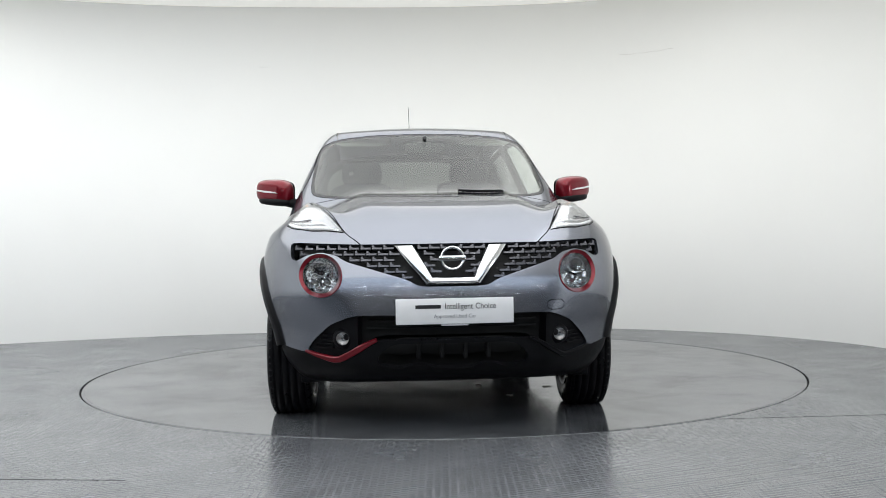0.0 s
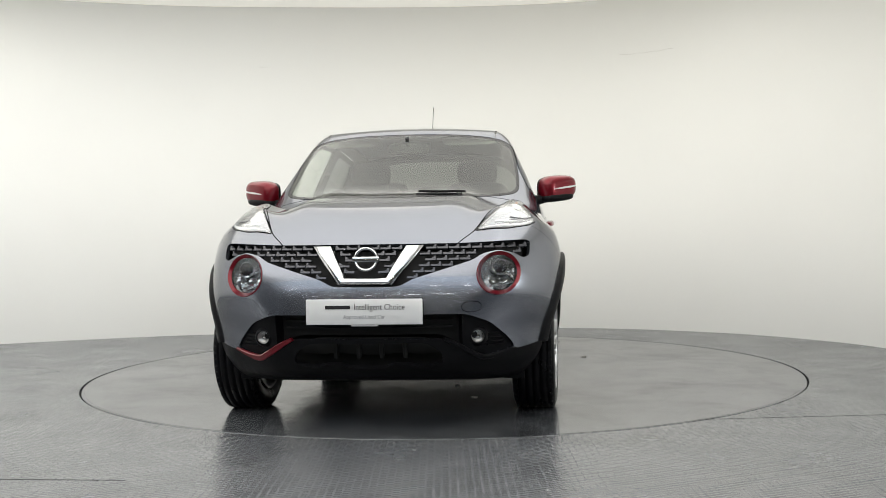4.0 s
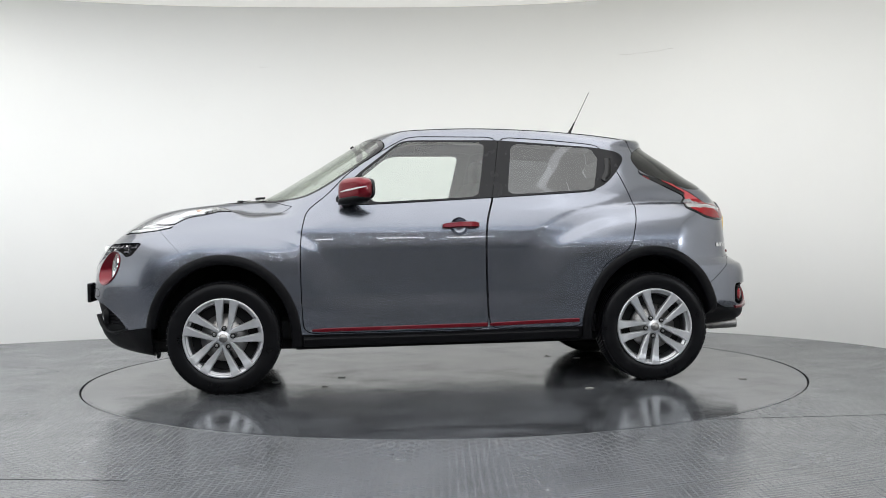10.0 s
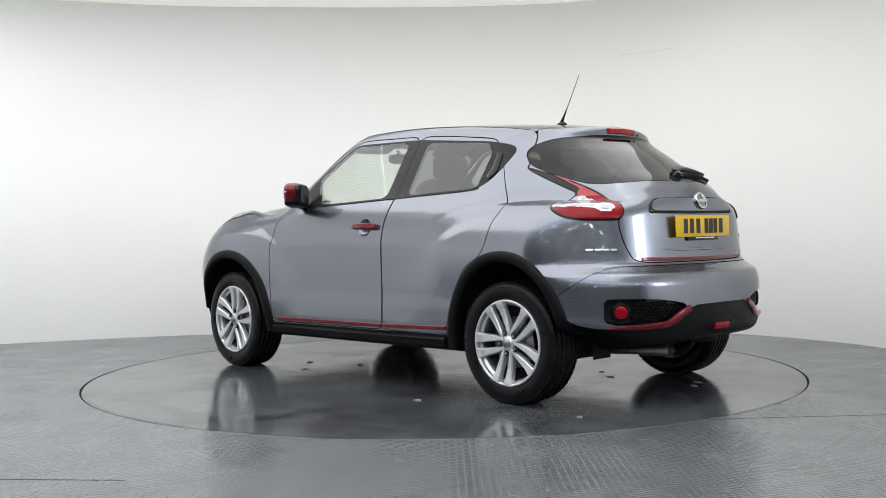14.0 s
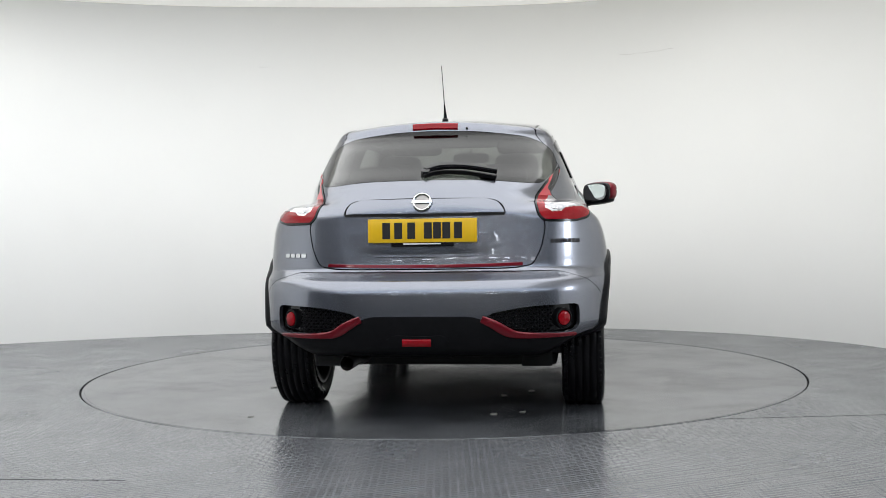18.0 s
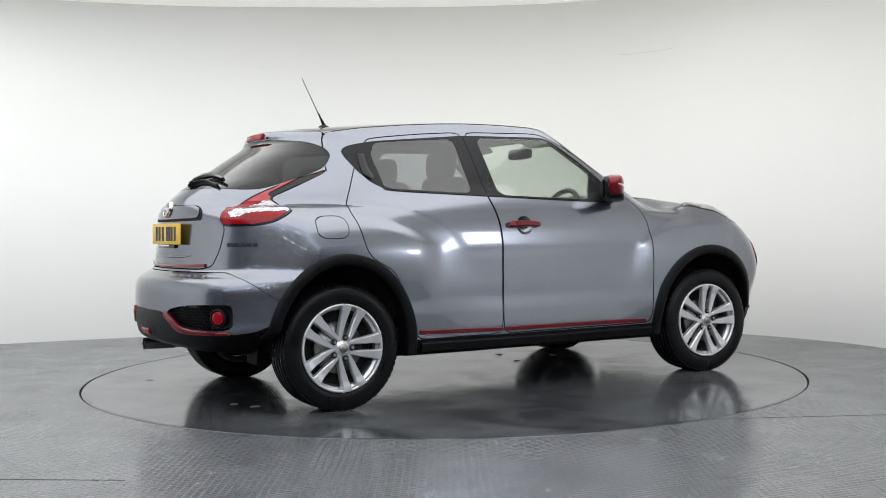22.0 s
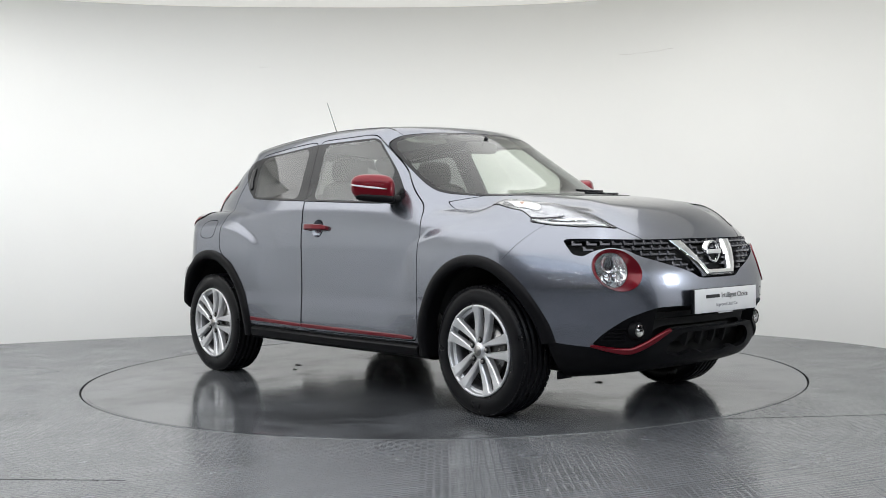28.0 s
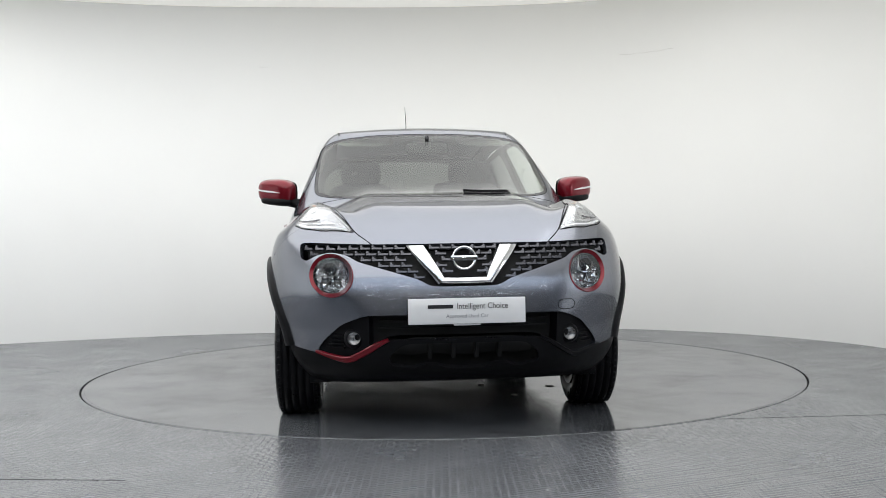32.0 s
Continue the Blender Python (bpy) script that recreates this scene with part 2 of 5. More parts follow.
def curve(x, xs, ys):
    """A smooth curve through a few (x, y) pairs (monotone cubic)."""
    xs, ys = np.asarray(xs, float), np.asarray(ys, float)
    h, d = np.diff(xs), np.diff(ys) / np.diff(xs)
    m = np.zeros(len(xs))
    m[0], m[-1] = d[0], d[-1]
    for i in range(1, len(xs) - 1):
        if d[i - 1] * d[i] > 0:
            w1, w2 = 2 * h[i] + h[i - 1], h[i] + 2 * h[i - 1]
            m[i] = (w1 + w2) / (w1 / d[i - 1] + w2 / d[i])
    x = np.clip(x, xs[0], xs[-1])
    i = np.clip(np.searchsorted(xs, x) - 1, 0, len(h) - 1)
    t = (x - xs[i]) / h[i]
    return (ys[i] * (1 + 2 * t) * (1 - t) ** 2 + h[i] * m[i] * t * (1 - t) ** 2
            + ys[i + 1] * t * t * (3 - 2 * t) + h[i] * m[i + 1] * t * t * (t - 1))


def step(a, b, x):
    t = np.clip((x - a) / (b - a), 0, 1)
    return t * t * (3 - 2 * t)


def smax(a, b, k):
    h = np.clip(0.5 + 0.5 * (a - b) / k, 0, 1)
    return b + (a - b) * h + k * h * (1 - h)


def smin(a, b, k):
    return -smax(-a, -b, k)


# ---- studio ----
R = 2.236
WALL_X = [-5.7, -5.55, -5.0, -4.3, -3.74, -2.88, -1.95, -0.2, 0.9, 1.62, 2.42, 2.94, 3.23, 3.42, 3.5]
WALL_Y = [-3.4, -0.9, 0.75, 1.75, 2.12, 2.47, 2.70, 2.86, 2.80, 2.60, 2.07, 1.44, 0.80, -0.4, -3.6]
TOP = 2.93


def wall_line():
    p = [Vector((x, y)) for x, y in zip(WALL_X, WALL_Y)]
    out = []
    for i in range(len(p) - 1):
        a, b, c, d = p[max(i - 1, 0)], p[i], p[i + 1], p[min(i + 2, len(p) - 1)]
        for k in range(10):
            t = k / 10
            out.append(0.5 * ((2 * b) + (c - a) * t + (2 * a - 5 * b + 4 * c - d) * t * t + (3 * b - a - 3 * c + d) * t ** 3))
    return out + [p[-1]]


# dry scraps lying on the turntable
FLECKS = [(-1.58, -0.45), (-1.7, 0.76), (1.06, 0.27), (-0.99, -0.46), (-0.72, 0.92), (0.67, 0.14), (-0.81, -0.6), (-1.51, -0.59), (0.77, 0.53)]


def build_studio():
    line = wall_line()
    n = len(line)
    outer = []
    for i, p in enumerate(line):
        t = (line[min(i + 1, n - 1)] - line[max(i - 1, 0)]).normalized()
        outer.append(p + Vector((-t.y, t.x)) * 0.12)
    v = [(p.x, p.y, z) for z in (0, TOP) for p in line] + [(p.x, p.y, z) for z in (0, TOP) for p in outer]
    f = []
    for i in range(n - 1):
        f += [(i + 1, i, n + i, n + i + 1), (2 * n + i, 2 * n + i + 1, 3 * n + i + 1, 3 * n + i), (n + i, 3 * n + i, 3 * n + i + 1, n + i + 1)]
    f += [(0, 2 * n, 3 * n, n), (n - 1, 2 * n - 1, 4 * n - 1, 3 * n - 1)]
    tagged(mesh_object("wall_curved", v, f, WALL), "smooth white curved studio wall round the turntable", "wall", kind="structure")
    # floor: a sheet with a round hole for the turntable
    m = 160
    v, f = [], []
    for i in range(m):
        a = 2 * math.pi * i / m
        c, s = math.cos(a), math.sin(a)
        k = min(13 / max(abs(c), 1e-6), 13 / max(abs(s), 1e-6))
        v += [((R + 0.007) * c, (R + 0.007) * s, -0.03), ((R + 0.007) * c, (R + 0.007) * s, 0), (k * c, k * s, 0)]
    for i in range(m):
        j = (i + 1) % m
        f += [(3 * i + 1, 3 * i + 2, 3 * j + 2, 3 * j + 1), (3 * i, 3 * i + 1, 3 * j + 1, 3 * j)]
    tagged(mesh_object("floor", v, f, FLOOR, smooth=False), "worn grey painted studio floor with a low gloss", "floor", kind="structure")
    v, f = lathe([(0.0, -0.031), (2.6, -0.031)], 64)
    tagged(mesh_object("turntable_pit", [(x, z, y) for x, y, z in v], [q[::-1] for q in f], UNDER), "dark pit below the turntable's edge", "pit", kind="structure")
    # ceiling with thickness
    bm = bmesh.new()
    box(bm, -6.2, 5, -5.3, 4, TOP + 0.004, TOP + 0.15)
    tagged(part("ceiling", bm, CEIL), "cream white studio ceiling with an added soft glow", "ceiling", kind="structure")
    # unseen darker hall behind the camera, added for the car to mirror
    bm = bmesh.new()
    for q in ((-13, 13, -13, -12.8, 0, 5), (-13, -12.8, -13, 13, 0, 5), (12.8, 13, -13, 13, 0, 5), (-13, 13, 12.8, 13, 0, 5)):
        box(bm, *q)
    tagged(part("wall_hall", bm, HALL), "unseen grey walls added round the studio for reflections", "wall", kind="structure")
    bm = bmesh.new()
    box(bm, -12.7, 12.7, -12.78, -12.6, 0, 4.2, 0.01)
    tagged(part("wall_hall_cladding", bm, DADO), "dark brown cladding along the workshop wall", "wall", kind="structure")
    bm = bmesh.new()
    box(bm, -13, 13, -13, 13, 5.0, 5.2)
    tagged(part("ceiling_hall", bm, HALL), "unseen grey hall ceiling added for reflections", "ceiling", kind="structure")
    # turntable
    table = new("turntable")
    v, f = lathe([(0.0, 0.0), (1.0, 0.0), (R - 0.022, 0.0), (R - 0.022, -0.012)], 192)
    mesh_object("deck", [(x, z, y) for x, y, z in v], [q[::-1] for q in f], DISC, table, "worn grey painted deck with dark stains", smooth=False)
    v, f = lathe([(R - 0.0215, -0.012), (R - 0.0215, -0.0008), (R - 0.008, -0.0004), (R - 0.004, -0.004), (R - 0.004, -0.03)], 192)
    mesh_object("edge_ring", [(x, z, y) for x, y, z in v], [q[::-1] for q in f], DISC, table, "painted steel edge ring", smooth=False)
    rng = random.Random(7)
    for x, y in FLECKS:
        k = 7
        v = [(x + rng.uniform(0.012, 0.038) * math.cos(2 * math.pi * i / k), y + rng.uniform(0.010, 0.026) * math.sin(2 * math.pi * i / k), 0.0015 + rng.uniform(0, 0.004)) for i in range(k)]
        v += [(a, c, 0.0002) for a, c, z in v]
        f = [tuple(range(k))] + [(i, i + k, (i + 1) % k + k, (i + 1) % k) for i in range(k)]
        mesh_object("dirt_fleck", v, f, FLECK, table, "pale dry scrap of dirt lying on the deck", smooth=False)
    return tagged(table, "flush round turntable in worn grey paint with stains", "turntable")


turntable = build_studio()


def build_marks():
    """Floor joints and hairline cracks in the wall paint."""
    for a, b, w in (((-1.72, -2.87), (-1.21, -2.92), 0.004), ((1.25, -1.85), (2.40, -1.785), 0.003)):
        d = (Vector(b) - Vector(a)).normalized() * w
        e = Vector((-d.y, d.x))
        v = [(*(Vector(p) + q * e), z) for z in (-0.001, 0.0006) for p in (a, b) for q in (1, -1)]
        ob = mesh_object("floor_joint", v, [(4, 5, 7, 6), (0, 4, 6, 2), (1, 3, 7, 5), (0, 1, 5, 4), (2, 6, 7, 3)], UNDER, smooth=False)
        tagged(ob, "thin dark joint in the studio floor", "joint", kind="structure")


    line = wall_line()
    for x0, x1, z0, z1 in ((1.58, 2.02, 2.43, 2.445), (-1.62, -1.52, 2.39, 2.395)):
        v = []
        for i in range(13):
            x = x0 + (x1 - x0) * i / 12
            a, b = next(((a, b) for a, b in zip(line, line[1:]) if a.x <= x <= b.x and a.y > 0))
            y = a.y + (b.y - a.y) * (x - a.x) / max(b.x - a.x, 1e-6)
            z = z0 + (z1 - z0) * (i / 12) ** 3 + 0.004 * math.sin(i * 1.9)
            v += [(x, y - 0.0015, z), (x, y - 0.0015, z + 0.0022), (x, y + 0.004, z), (x, y + 0.004, z + 0.0022)]
        f = [q for i in range(12) for q in ((4 * i, 4 * i + 4, 4 * i + 5, 4 * i + 1), (4 * i + 1, 4 * i + 5, 4 * i + 7, 4 * i + 3), (4 * i + 2, 4 * i + 6, 4 * i + 4, 4 * i))]
        tagged(mesh_object("wall_crack", v, f, CRACK, smooth=False), "hairline crack in the white wall paint", "crack", kind="structure")


build_marks()


# ---- the car's skin: one smooth form, cut into panels ----
# car space: x forward from the middle of the wheelbase, y to its left, z up
AXLE, HUB_Z = 1.265, 0.318


def lower_body(x, y, z):
    a = np.abs(y)
    w = curve(z, [0.15, 0.30, 0.38, 0.46, 0.56, 0.68, 0.80, 0.90, 1.02, 1.12, 1.3],
              [0.78, 0.830, 0.838, 0.836, 0.8310, 0.831, 0.832, 0.824, 0.795, 0.748, 0.67])
    for cx, cz, rx, rz, high in ((1.27, 0.56, 0.60, 0.40, 0.050), (-1.36, 0.62, 0.80, 0.40, 0.034)):
        r = np.sqrt(((x - cx) / (rx * (1 + 0.16 * step(0.96, 0.50, z)))) ** 2 + ((z - cz) / rz) ** 2)
        u = np.clip((1.12 - r) / (0.72 + 0.25 * step(0.96, 0.60, z)), 0, 1)
        w = w + high * (0.75 * step(0, 1, u) + 0.25 * step(0, 0.5, u) * (1 - (1 - u) ** 2))
    for xs, zs, x0, x1 in (([0.70, 0.85, 1.0, 1.27, 1.5], [0.81, 0.885, 0.922, 0.945, 0.93], 0.66, 0.82),
                           ([-1.5, -1.2, -1.0, -0.85, -0.70], [1.0, 0.985, 0.955, 0.905, 0.84], -0.64, -0.82)):
        w = w + 0.017 * step(0.035, -0.035, z - curve(x, xs, zs)) * step(x0, x1, x) * step(0.50, 0.82, z)
    w = w * curve(x, [-2.1, -1.8, -1.5, -1.1, 1.1, 1.5, 1.8, 2.1], [0.92, 0.976, 0.998, 1, 1, 1.0, 0.995, 0.96])
    side = a - w
    shoulder = curve(x, [-2.1, -1.8, -1.5, -1.2, -0.9, -0.55, -0.2, 0.5, 0.75, 1.0, 1.27, 1.5, 1.7, 1.9, 2.1],
                     [0.98, 1.03, 1.06, 1.075, 1.10, 1.14, 1.16, 1.12, 1.055, 1.022, 1.005, 0.980, 0.940, 0.880, 0.81])
    centre = curve(x, [-2.1, -1.0, 0.6, 1.05, 1.3, 1.55, 1.75, 1.9, 2.0, 2.1],
                   [1.05, 1.12, 1.15, 1.118, 1.096, 1.066, 1.017, 0.955, 0.880, 0.79])
    lift = 1 - step(0.34, 0.66, a)
    shoulder = shoulder + 0.068 * np.exp(-((a - 0.650 + 0.38 * np.maximum(x - 1.46, 0)) / 0.090) ** 2) * step(1.08, 1.32, x) * (1 - step(1.70, 1.98, x))
    top = z - (shoulder + np.maximum(centre - shoulder, 0) * lift)
    nose = curve(z, [0.12, 0.20, 0.26, 0.33, 0.44, 0.54, 0.62, 0.70, 0.79, 0.86, 0.93, 1.1],
                 [1.80, 1.90, 2.00, 2.055, 2.085, 2.105, 2.10, 2.085, 2.045, 1.995, 1.92, 1.70])
    nose = nose - 0.055 * step(0.42, 0.66, a) * step(0.66, 0.46, z)
    front = x - (nose - 0.30 * y * y - 0.66 * a ** 6)
    tail = curve(z, [0.15, 0.25, 0.30, 0.36, 0.50, 0.62, 0.675, 0.705, 0.735, 0.80, 0.93, 1.05, 1.11, 1.16, 1.25],
                 [-1.80, -1.90, -1.97, -2.02, -2.04, -2.035, -2.015, -1.965, -1.925, -1.915, -1.90, -1.885, -1.86, -1.815, -1.70])
    rear = (tail + 0.27 * y * y + 0.52 * a ** 6) - x
    floor_z = curve(x, [-2.0, -1.6, -0.9, 0.9, 1.6, 2.0], [0.335, 0.285, 0.245, 0.235, 0.205, 0.235])
    floor_z = floor_z + step(0.50, 0.84, a) * (0.135 * step(-1.45, -1.65, x)) + step(0.64, 0.86, a) * (0.0 + 0.17 * step(1.45, 1.65, x))
    f = smax(side, top, 0.12)
    f = smax(f, front, 0.085)
    f = smax(f, rear, 0.075)
    return smax(f, floor_z - z, 0.05)


def greenhouse(x, y, z):
    a = np.abs(y)
    w = curve(z, [0.9, 1.05, 1.13, 1.22, 1.31, 1.40, 1.47, 1.54, 1.6], [0.80, 0.770, 0.742, 0.706, 0.667, 0.627, 0.592, 0.555, 0.52])
    w = w * curve(x, [-2.0, -1.7, -1.3, -0.9, -0.4, 0.5, 1.2], [0.80, 0.87, 0.945, 0.98, 1.0, 1.0, 0.975])
    side = a - w
    roof = z - (curve(x, [-1.7, -1.4, -1.0, -0.6, -0.2, 0.1, 0.35, 0.6], [1.452, 1.485, 1.527, 1.553, 1.564, 1.556, 1.525, 1.46]) - (0.10 + 0.05 * step(-0.3, -1.2, x) + 0.08 * step(-0.9, -1.5, x)) * y * y)
    screen = x - (curve(z, [0.9, 1.05, 1.105, 1.2, 1.3, 1.4, 1.5, 1.6], [1.44, 1.175, 1.08, 0.912, 0.742, 0.575, 0.41, 0.235]) - 0.45 * y * y - 0.85 * a ** 6)
    tail = curve(z, [0.9, 1.05, 1.11, 1.16, 1.23, 1.33, 1.395, 1.42, 1.44, 1.5, 1.6], [-1.90, -1.885, -1.855, -1.80, -1.69, -1.54, -1.438, -1.408, -1.402, -1.396, -1.37])
    rear = (tail + 0.50 * y * y + 3.2 * a ** 6) - x
    f = smax(side, roof, 0.075)
    f = smax(f, screen, 0.05)
    f = smax(f, rear, 0.035)
    return smax(f, 0.85 - z, 0.02)


def skin(p):
    x, y, z = p[..., 0], p[..., 1], p[..., 2]
    return smin(lower_body(x, y, z), greenhouse(x, y, z), 0.05)


def gradient(p):
    h = 1e-3
    g = np.stack([skin(p + e) - skin(p - e) for e in np.eye(3) * h], -1)
    return g / np.maximum(np.linalg.norm(g, axis=-1, keepdims=True), 1e-9)


def settle(p, rounds=4):
    """Slide points onto the skin."""
    p = p.copy()
    for _ in range(rounds):
        h = 1e-3
        g = np.stack([skin(p + e) - skin(p - e) for e in np.eye(3) * h], -1) / (2 * h)
        d = skin(p)[:, None] * g / np.maximum((g * g).sum(1, keepdims=True), 0.2)
        p -= np.clip(d, -0.02, 0.02)
    return p


def skin_mesh(res=0.0175):
    lo, hi = np.array([-2.12, -0.97, 0.12]), np.array([2.20, 0.97, 1.63])
    ax = [np.arange(l, h + res, res) for l, h in zip(lo, hi)]
    ax[1] = (np.arange(int(2 * hi[1] / res) // 2 * 2) - (int(2 * hi[1] / res) // 2 * 2 - 1) / 2) * res
    val = np.empty([len(q) for q in ax])
    yy, zz = np.meshgrid(ax[1], ax[2], indexing="ij")
    for i, x in enumerate(ax[0]):
        val[i] = smin(lower_body(np.full_like(yy, x), yy, zz), greenhouse(np.full_like(yy, x), yy, zz), 0.05)
    s = val < 0
    n = np.array(val.shape) - 1
    corners = [(i, j, k) for i in (0, 1) for j in (0, 1) for k in (0, 1)]
    cs = np.stack([s[i:i + n[0], j:j + n[1], k:k + n[2]] for i, j, k in corners], -1)
    mixed = cs.any(-1) & ~cs.all(-1)
    ids = np.full(mixed.shape, -1)
    ids[mixed] = np.arange(mixed.sum())
    cell = np.argwhere(mixed)
    acc, cnt = np.zeros((len(cell), 3)), np.zeros(len(cell))
    for a in range(8):
        for b in range(a + 1, 8):
            ca, cb = np.array(corners[a]), np.array(corners[b])
            if np.abs(ca - cb).sum() != 1:
                continue
            va, vb = val[tuple((cell + ca).T)], val[tuple((cell + cb).T)]
            cross = (va < 0) != (vb < 0)
            t = np.where(cross, va / np.where(va == vb, 1, va - vb), 0)
            acc += np.where(cross[:, None], ca + t[:, None] * (cb - ca), 0)
            cnt += cross
    origin = np.array([q[0] for q in ax])
    verts = origin + (cell + acc / cnt[:, None]) * res
    quads = []
    for d in range(3):
        u, w = (d + 1) % 3, (d + 2) % 3
        sl = [slice(1, n[0]), slice(1, n[1]), slice(1, n[2])]
        sl[d] = slice(0, n[d])
        up = list(sl)
        up[d] = slice(1, n[d] + 1)
        a, b = s[tuple(sl)], s[tuple(up)]
        for flip, hit in ((False, a & ~b), (True, ~a & b)):
            g = np.argwhere(hit)
            if not len(g):
                continue
            g = g + np.array([q.start for q in sl])
            eu, ew = np.eye(3, dtype=int)[u], np.eye(3, dtype=int)[w]
            q = np.stack([ids[tuple(g.T)], ids[tuple((g - eu).T)], ids[tuple((g - eu - ew).T)], ids[tuple((g - ew).T)]], 1)
            quads.append(q[:, ::-1] if flip else q)
    quads = np.concatenate(quads)
    verts = settle(verts, 6)
    tris = np.concatenate([quads[:, [0, 1, 2]], quads[:, [0, 2, 3]]])
    return verts, tris


def compact(v, t):
    if not len(t):
        return np.zeros((0, 3)), np.zeros((0, 3), int)
    used, inv = np.unique(t, return_inverse=True)
    return v[used], inv.reshape(t.shape)


def cut(m, f):
    """Split a mesh along f = 0. Returns the part where f < 0 and the rest."""
    v, t = m
    if not len(t):
        return m, m
    f = np.where(np.abs(f) < 2e-4, 2e-4 * np.where(f < 0, -1, 1), f)
    s = f > 0
    c = s[t].sum(1)
    mixed = (c == 1) | (c == 2)
    tm = t[mixed]
    lone = np.where(c[mixed] == 1, s[tm].argmax(1), (~s[tm]).argmax(1))
    r = np.arange(len(tm))
    a, b, d = tm[r, lone], tm[r, (lone + 1) % 3], tm[r, (lone + 2) % 3]
    e = np.sort(np.concatenate([np.stack([a, b], 1), np.stack([a, d], 1)]), 1)
    if len(e):
        key, inv = np.unique(e[:, 0] * (len(v) + 1) + e[:, 1], return_inverse=True)
        p, q = key // (len(v) + 1), key % (len(v) + 1)
        k = (f[p] / (f[p] - f[q]))[:, None]
        nv = settle(v[p] + k * (v[q] - v[p]), 2)
        ab, ad = inv[:len(a)] + len(v), inv[len(a):] + len(v)
        v = np.concatenate([v, nv])
        tip = np.stack([a, ab, ad], 1)
        rest = np.concatenate([np.stack([ab, b, d], 1), np.stack([ab, d, ad], 1)])
        up = s[a]
        upr = np.concatenate([up, up])
        pos = np.concatenate([t[c == 3], tip[up], rest[~upr]])
        neg = np.concatenate([t[c == 0], tip[~up], rest[upr]])
    else:
        pos, neg = t[c == 3], t[c == 0]
    return compact(v, neg), compact(v, pos)


def take(m, field, gap=0.0):
    """Cut out field < 0, leaving a shut line of twice the gap. Returns the piece and what is left."""
    inside, rest = cut(m, field(m[0]) + gap)
    if gap:
        rest = cut(rest, field(rest[0]) - gap)[1] if len(rest[1]) else rest
    return inside, rest


def rounded(poly, rounds=2, q=0.22, cap=0.035):
    """Closed outline with its corners cut round, by cap metres at most."""
    p = np.asarray(poly, float)
    for _ in range(rounds):
        n = np.roll(p, -1, 0)
        k = np.minimum(q, cap / np.maximum(np.linalg.norm(n - p, axis=1), 1e-6))[:, None]
        p = np.stack([p * (1 - k) + n * k, p * k + n * (1 - k)], 1).reshape(-1, 2)
    return p


def distance(u, w, poly):
    """Signed distance of points (u, w) to a closed outline; inside is negative."""
    p = np.asarray(poly, float)
    n = np.roll(p, -1, 0)
    best = np.full(len(u), 1e9)
    inside = np.zeros(len(u), bool)
    for (ax, ay), (bx, by) in zip(p, n):
        ex, ey = bx - ax, by - ay
        wx, wy = u - ax, w - ay
        t = np.clip((wx * ex + wy * ey) / max(ex * ex + ey * ey, 1e-12), 0, 1)
        best = np.minimum(best, (wx - t * ex) ** 2 + (wy - t * ey) ** 2)
        if ay != by:
            cross = ((ay > w) != (by > w)) & (u < (bx - ax) * (w - ay) / (by - ay) + ax)
            inside ^= cross
    return np.where(inside, -1, 1) * np.sqrt(best)


def side_region(poly, least=0.4, q=0.22):
    p = rounded(poly, 2, q)
    return lambda v: np.maximum(distance(v[:, 0], v[:, 2], p), least - np.abs(v[:, 1]))


def end_region(poly, at, front=True, q=0.22):
    """Outline in (|y|, z), seen from the front or the rear; only beyond x = at."""
    p = rounded(poly, 2, q) if q else np.asarray(poly, float)
    return lambda v: np.maximum(distance(np.abs(v[:, 1]), v[:, 2], p), (at - v[:, 0]) if front else (v[:, 0] - at))


def panel(name, m, mats, parent, label="", thick=0.018, inner=None, only=0, grow=0.0):
    """A cut piece of the skin with thickness and turned edges. only: +1 or -1 keeps the left or right piece."""
    v, t = m
    if only and len(t):
        t = t[(v[t][:, :, 1].mean(1) * only) > 0]
        v, t = compact(v, t)
    if not len(t):
        return None
    g = gradient(v)
    if grow:
        v = v + g * grow
    e = np.concatenate([t[:, [0, 1]], t[:, [1, 2]], t[:, [2, 0]]])
    code = np.sort(e, 1)
    key = code[:, 0] * (len(v) + 1) + code[:, 1]
    uniq, first, count = np.unique(key, return_index=True, return_counts=True)
    rim = e[first[count == 1]]
    n = len(v)
    w = v - g * thick
    verts, norm, faces, idx = [v, w], [g, -g], [t, t[:, ::-1] + n], [np.zeros(len(t), int), np.ones(len(t), int)]
    if len(rim):
        b, inv = np.unique(rim, return_inverse=True)
        inv = inv.reshape(rim.shape)
        out = np.zeros((len(b), 3))
        d = v[rim[:, 1]] - v[rim[:, 0]]
        c = np.cross(d, g[rim[:, 0]])
        np.add.at(out, inv[:, 0], c)
        np.add.at(out, inv[:, 1], c)
        out /= np.maximum(np.linalg.norm(out, axis=1, keepdims=True), 1e-9)
        k = 2 * n
        verts += [v[b], w[b]]
        norm += [out, out]
        i, j = inv[:, 0] + k, inv[:, 1] + k
        faces.append(np.concatenate([np.stack([i, i + len(b), j], 1), np.stack([j, i + len(b), j + len(b)], 1)]))
        idx.append(np.zeros(2 * len(rim), int))
    mats = [mats, inner or mats]
    return mesh_object(name, np.concatenate(verts), np.concatenate(faces).tolist(), mats, parent, label, True, np.concatenate(idx), np.concatenate(norm))


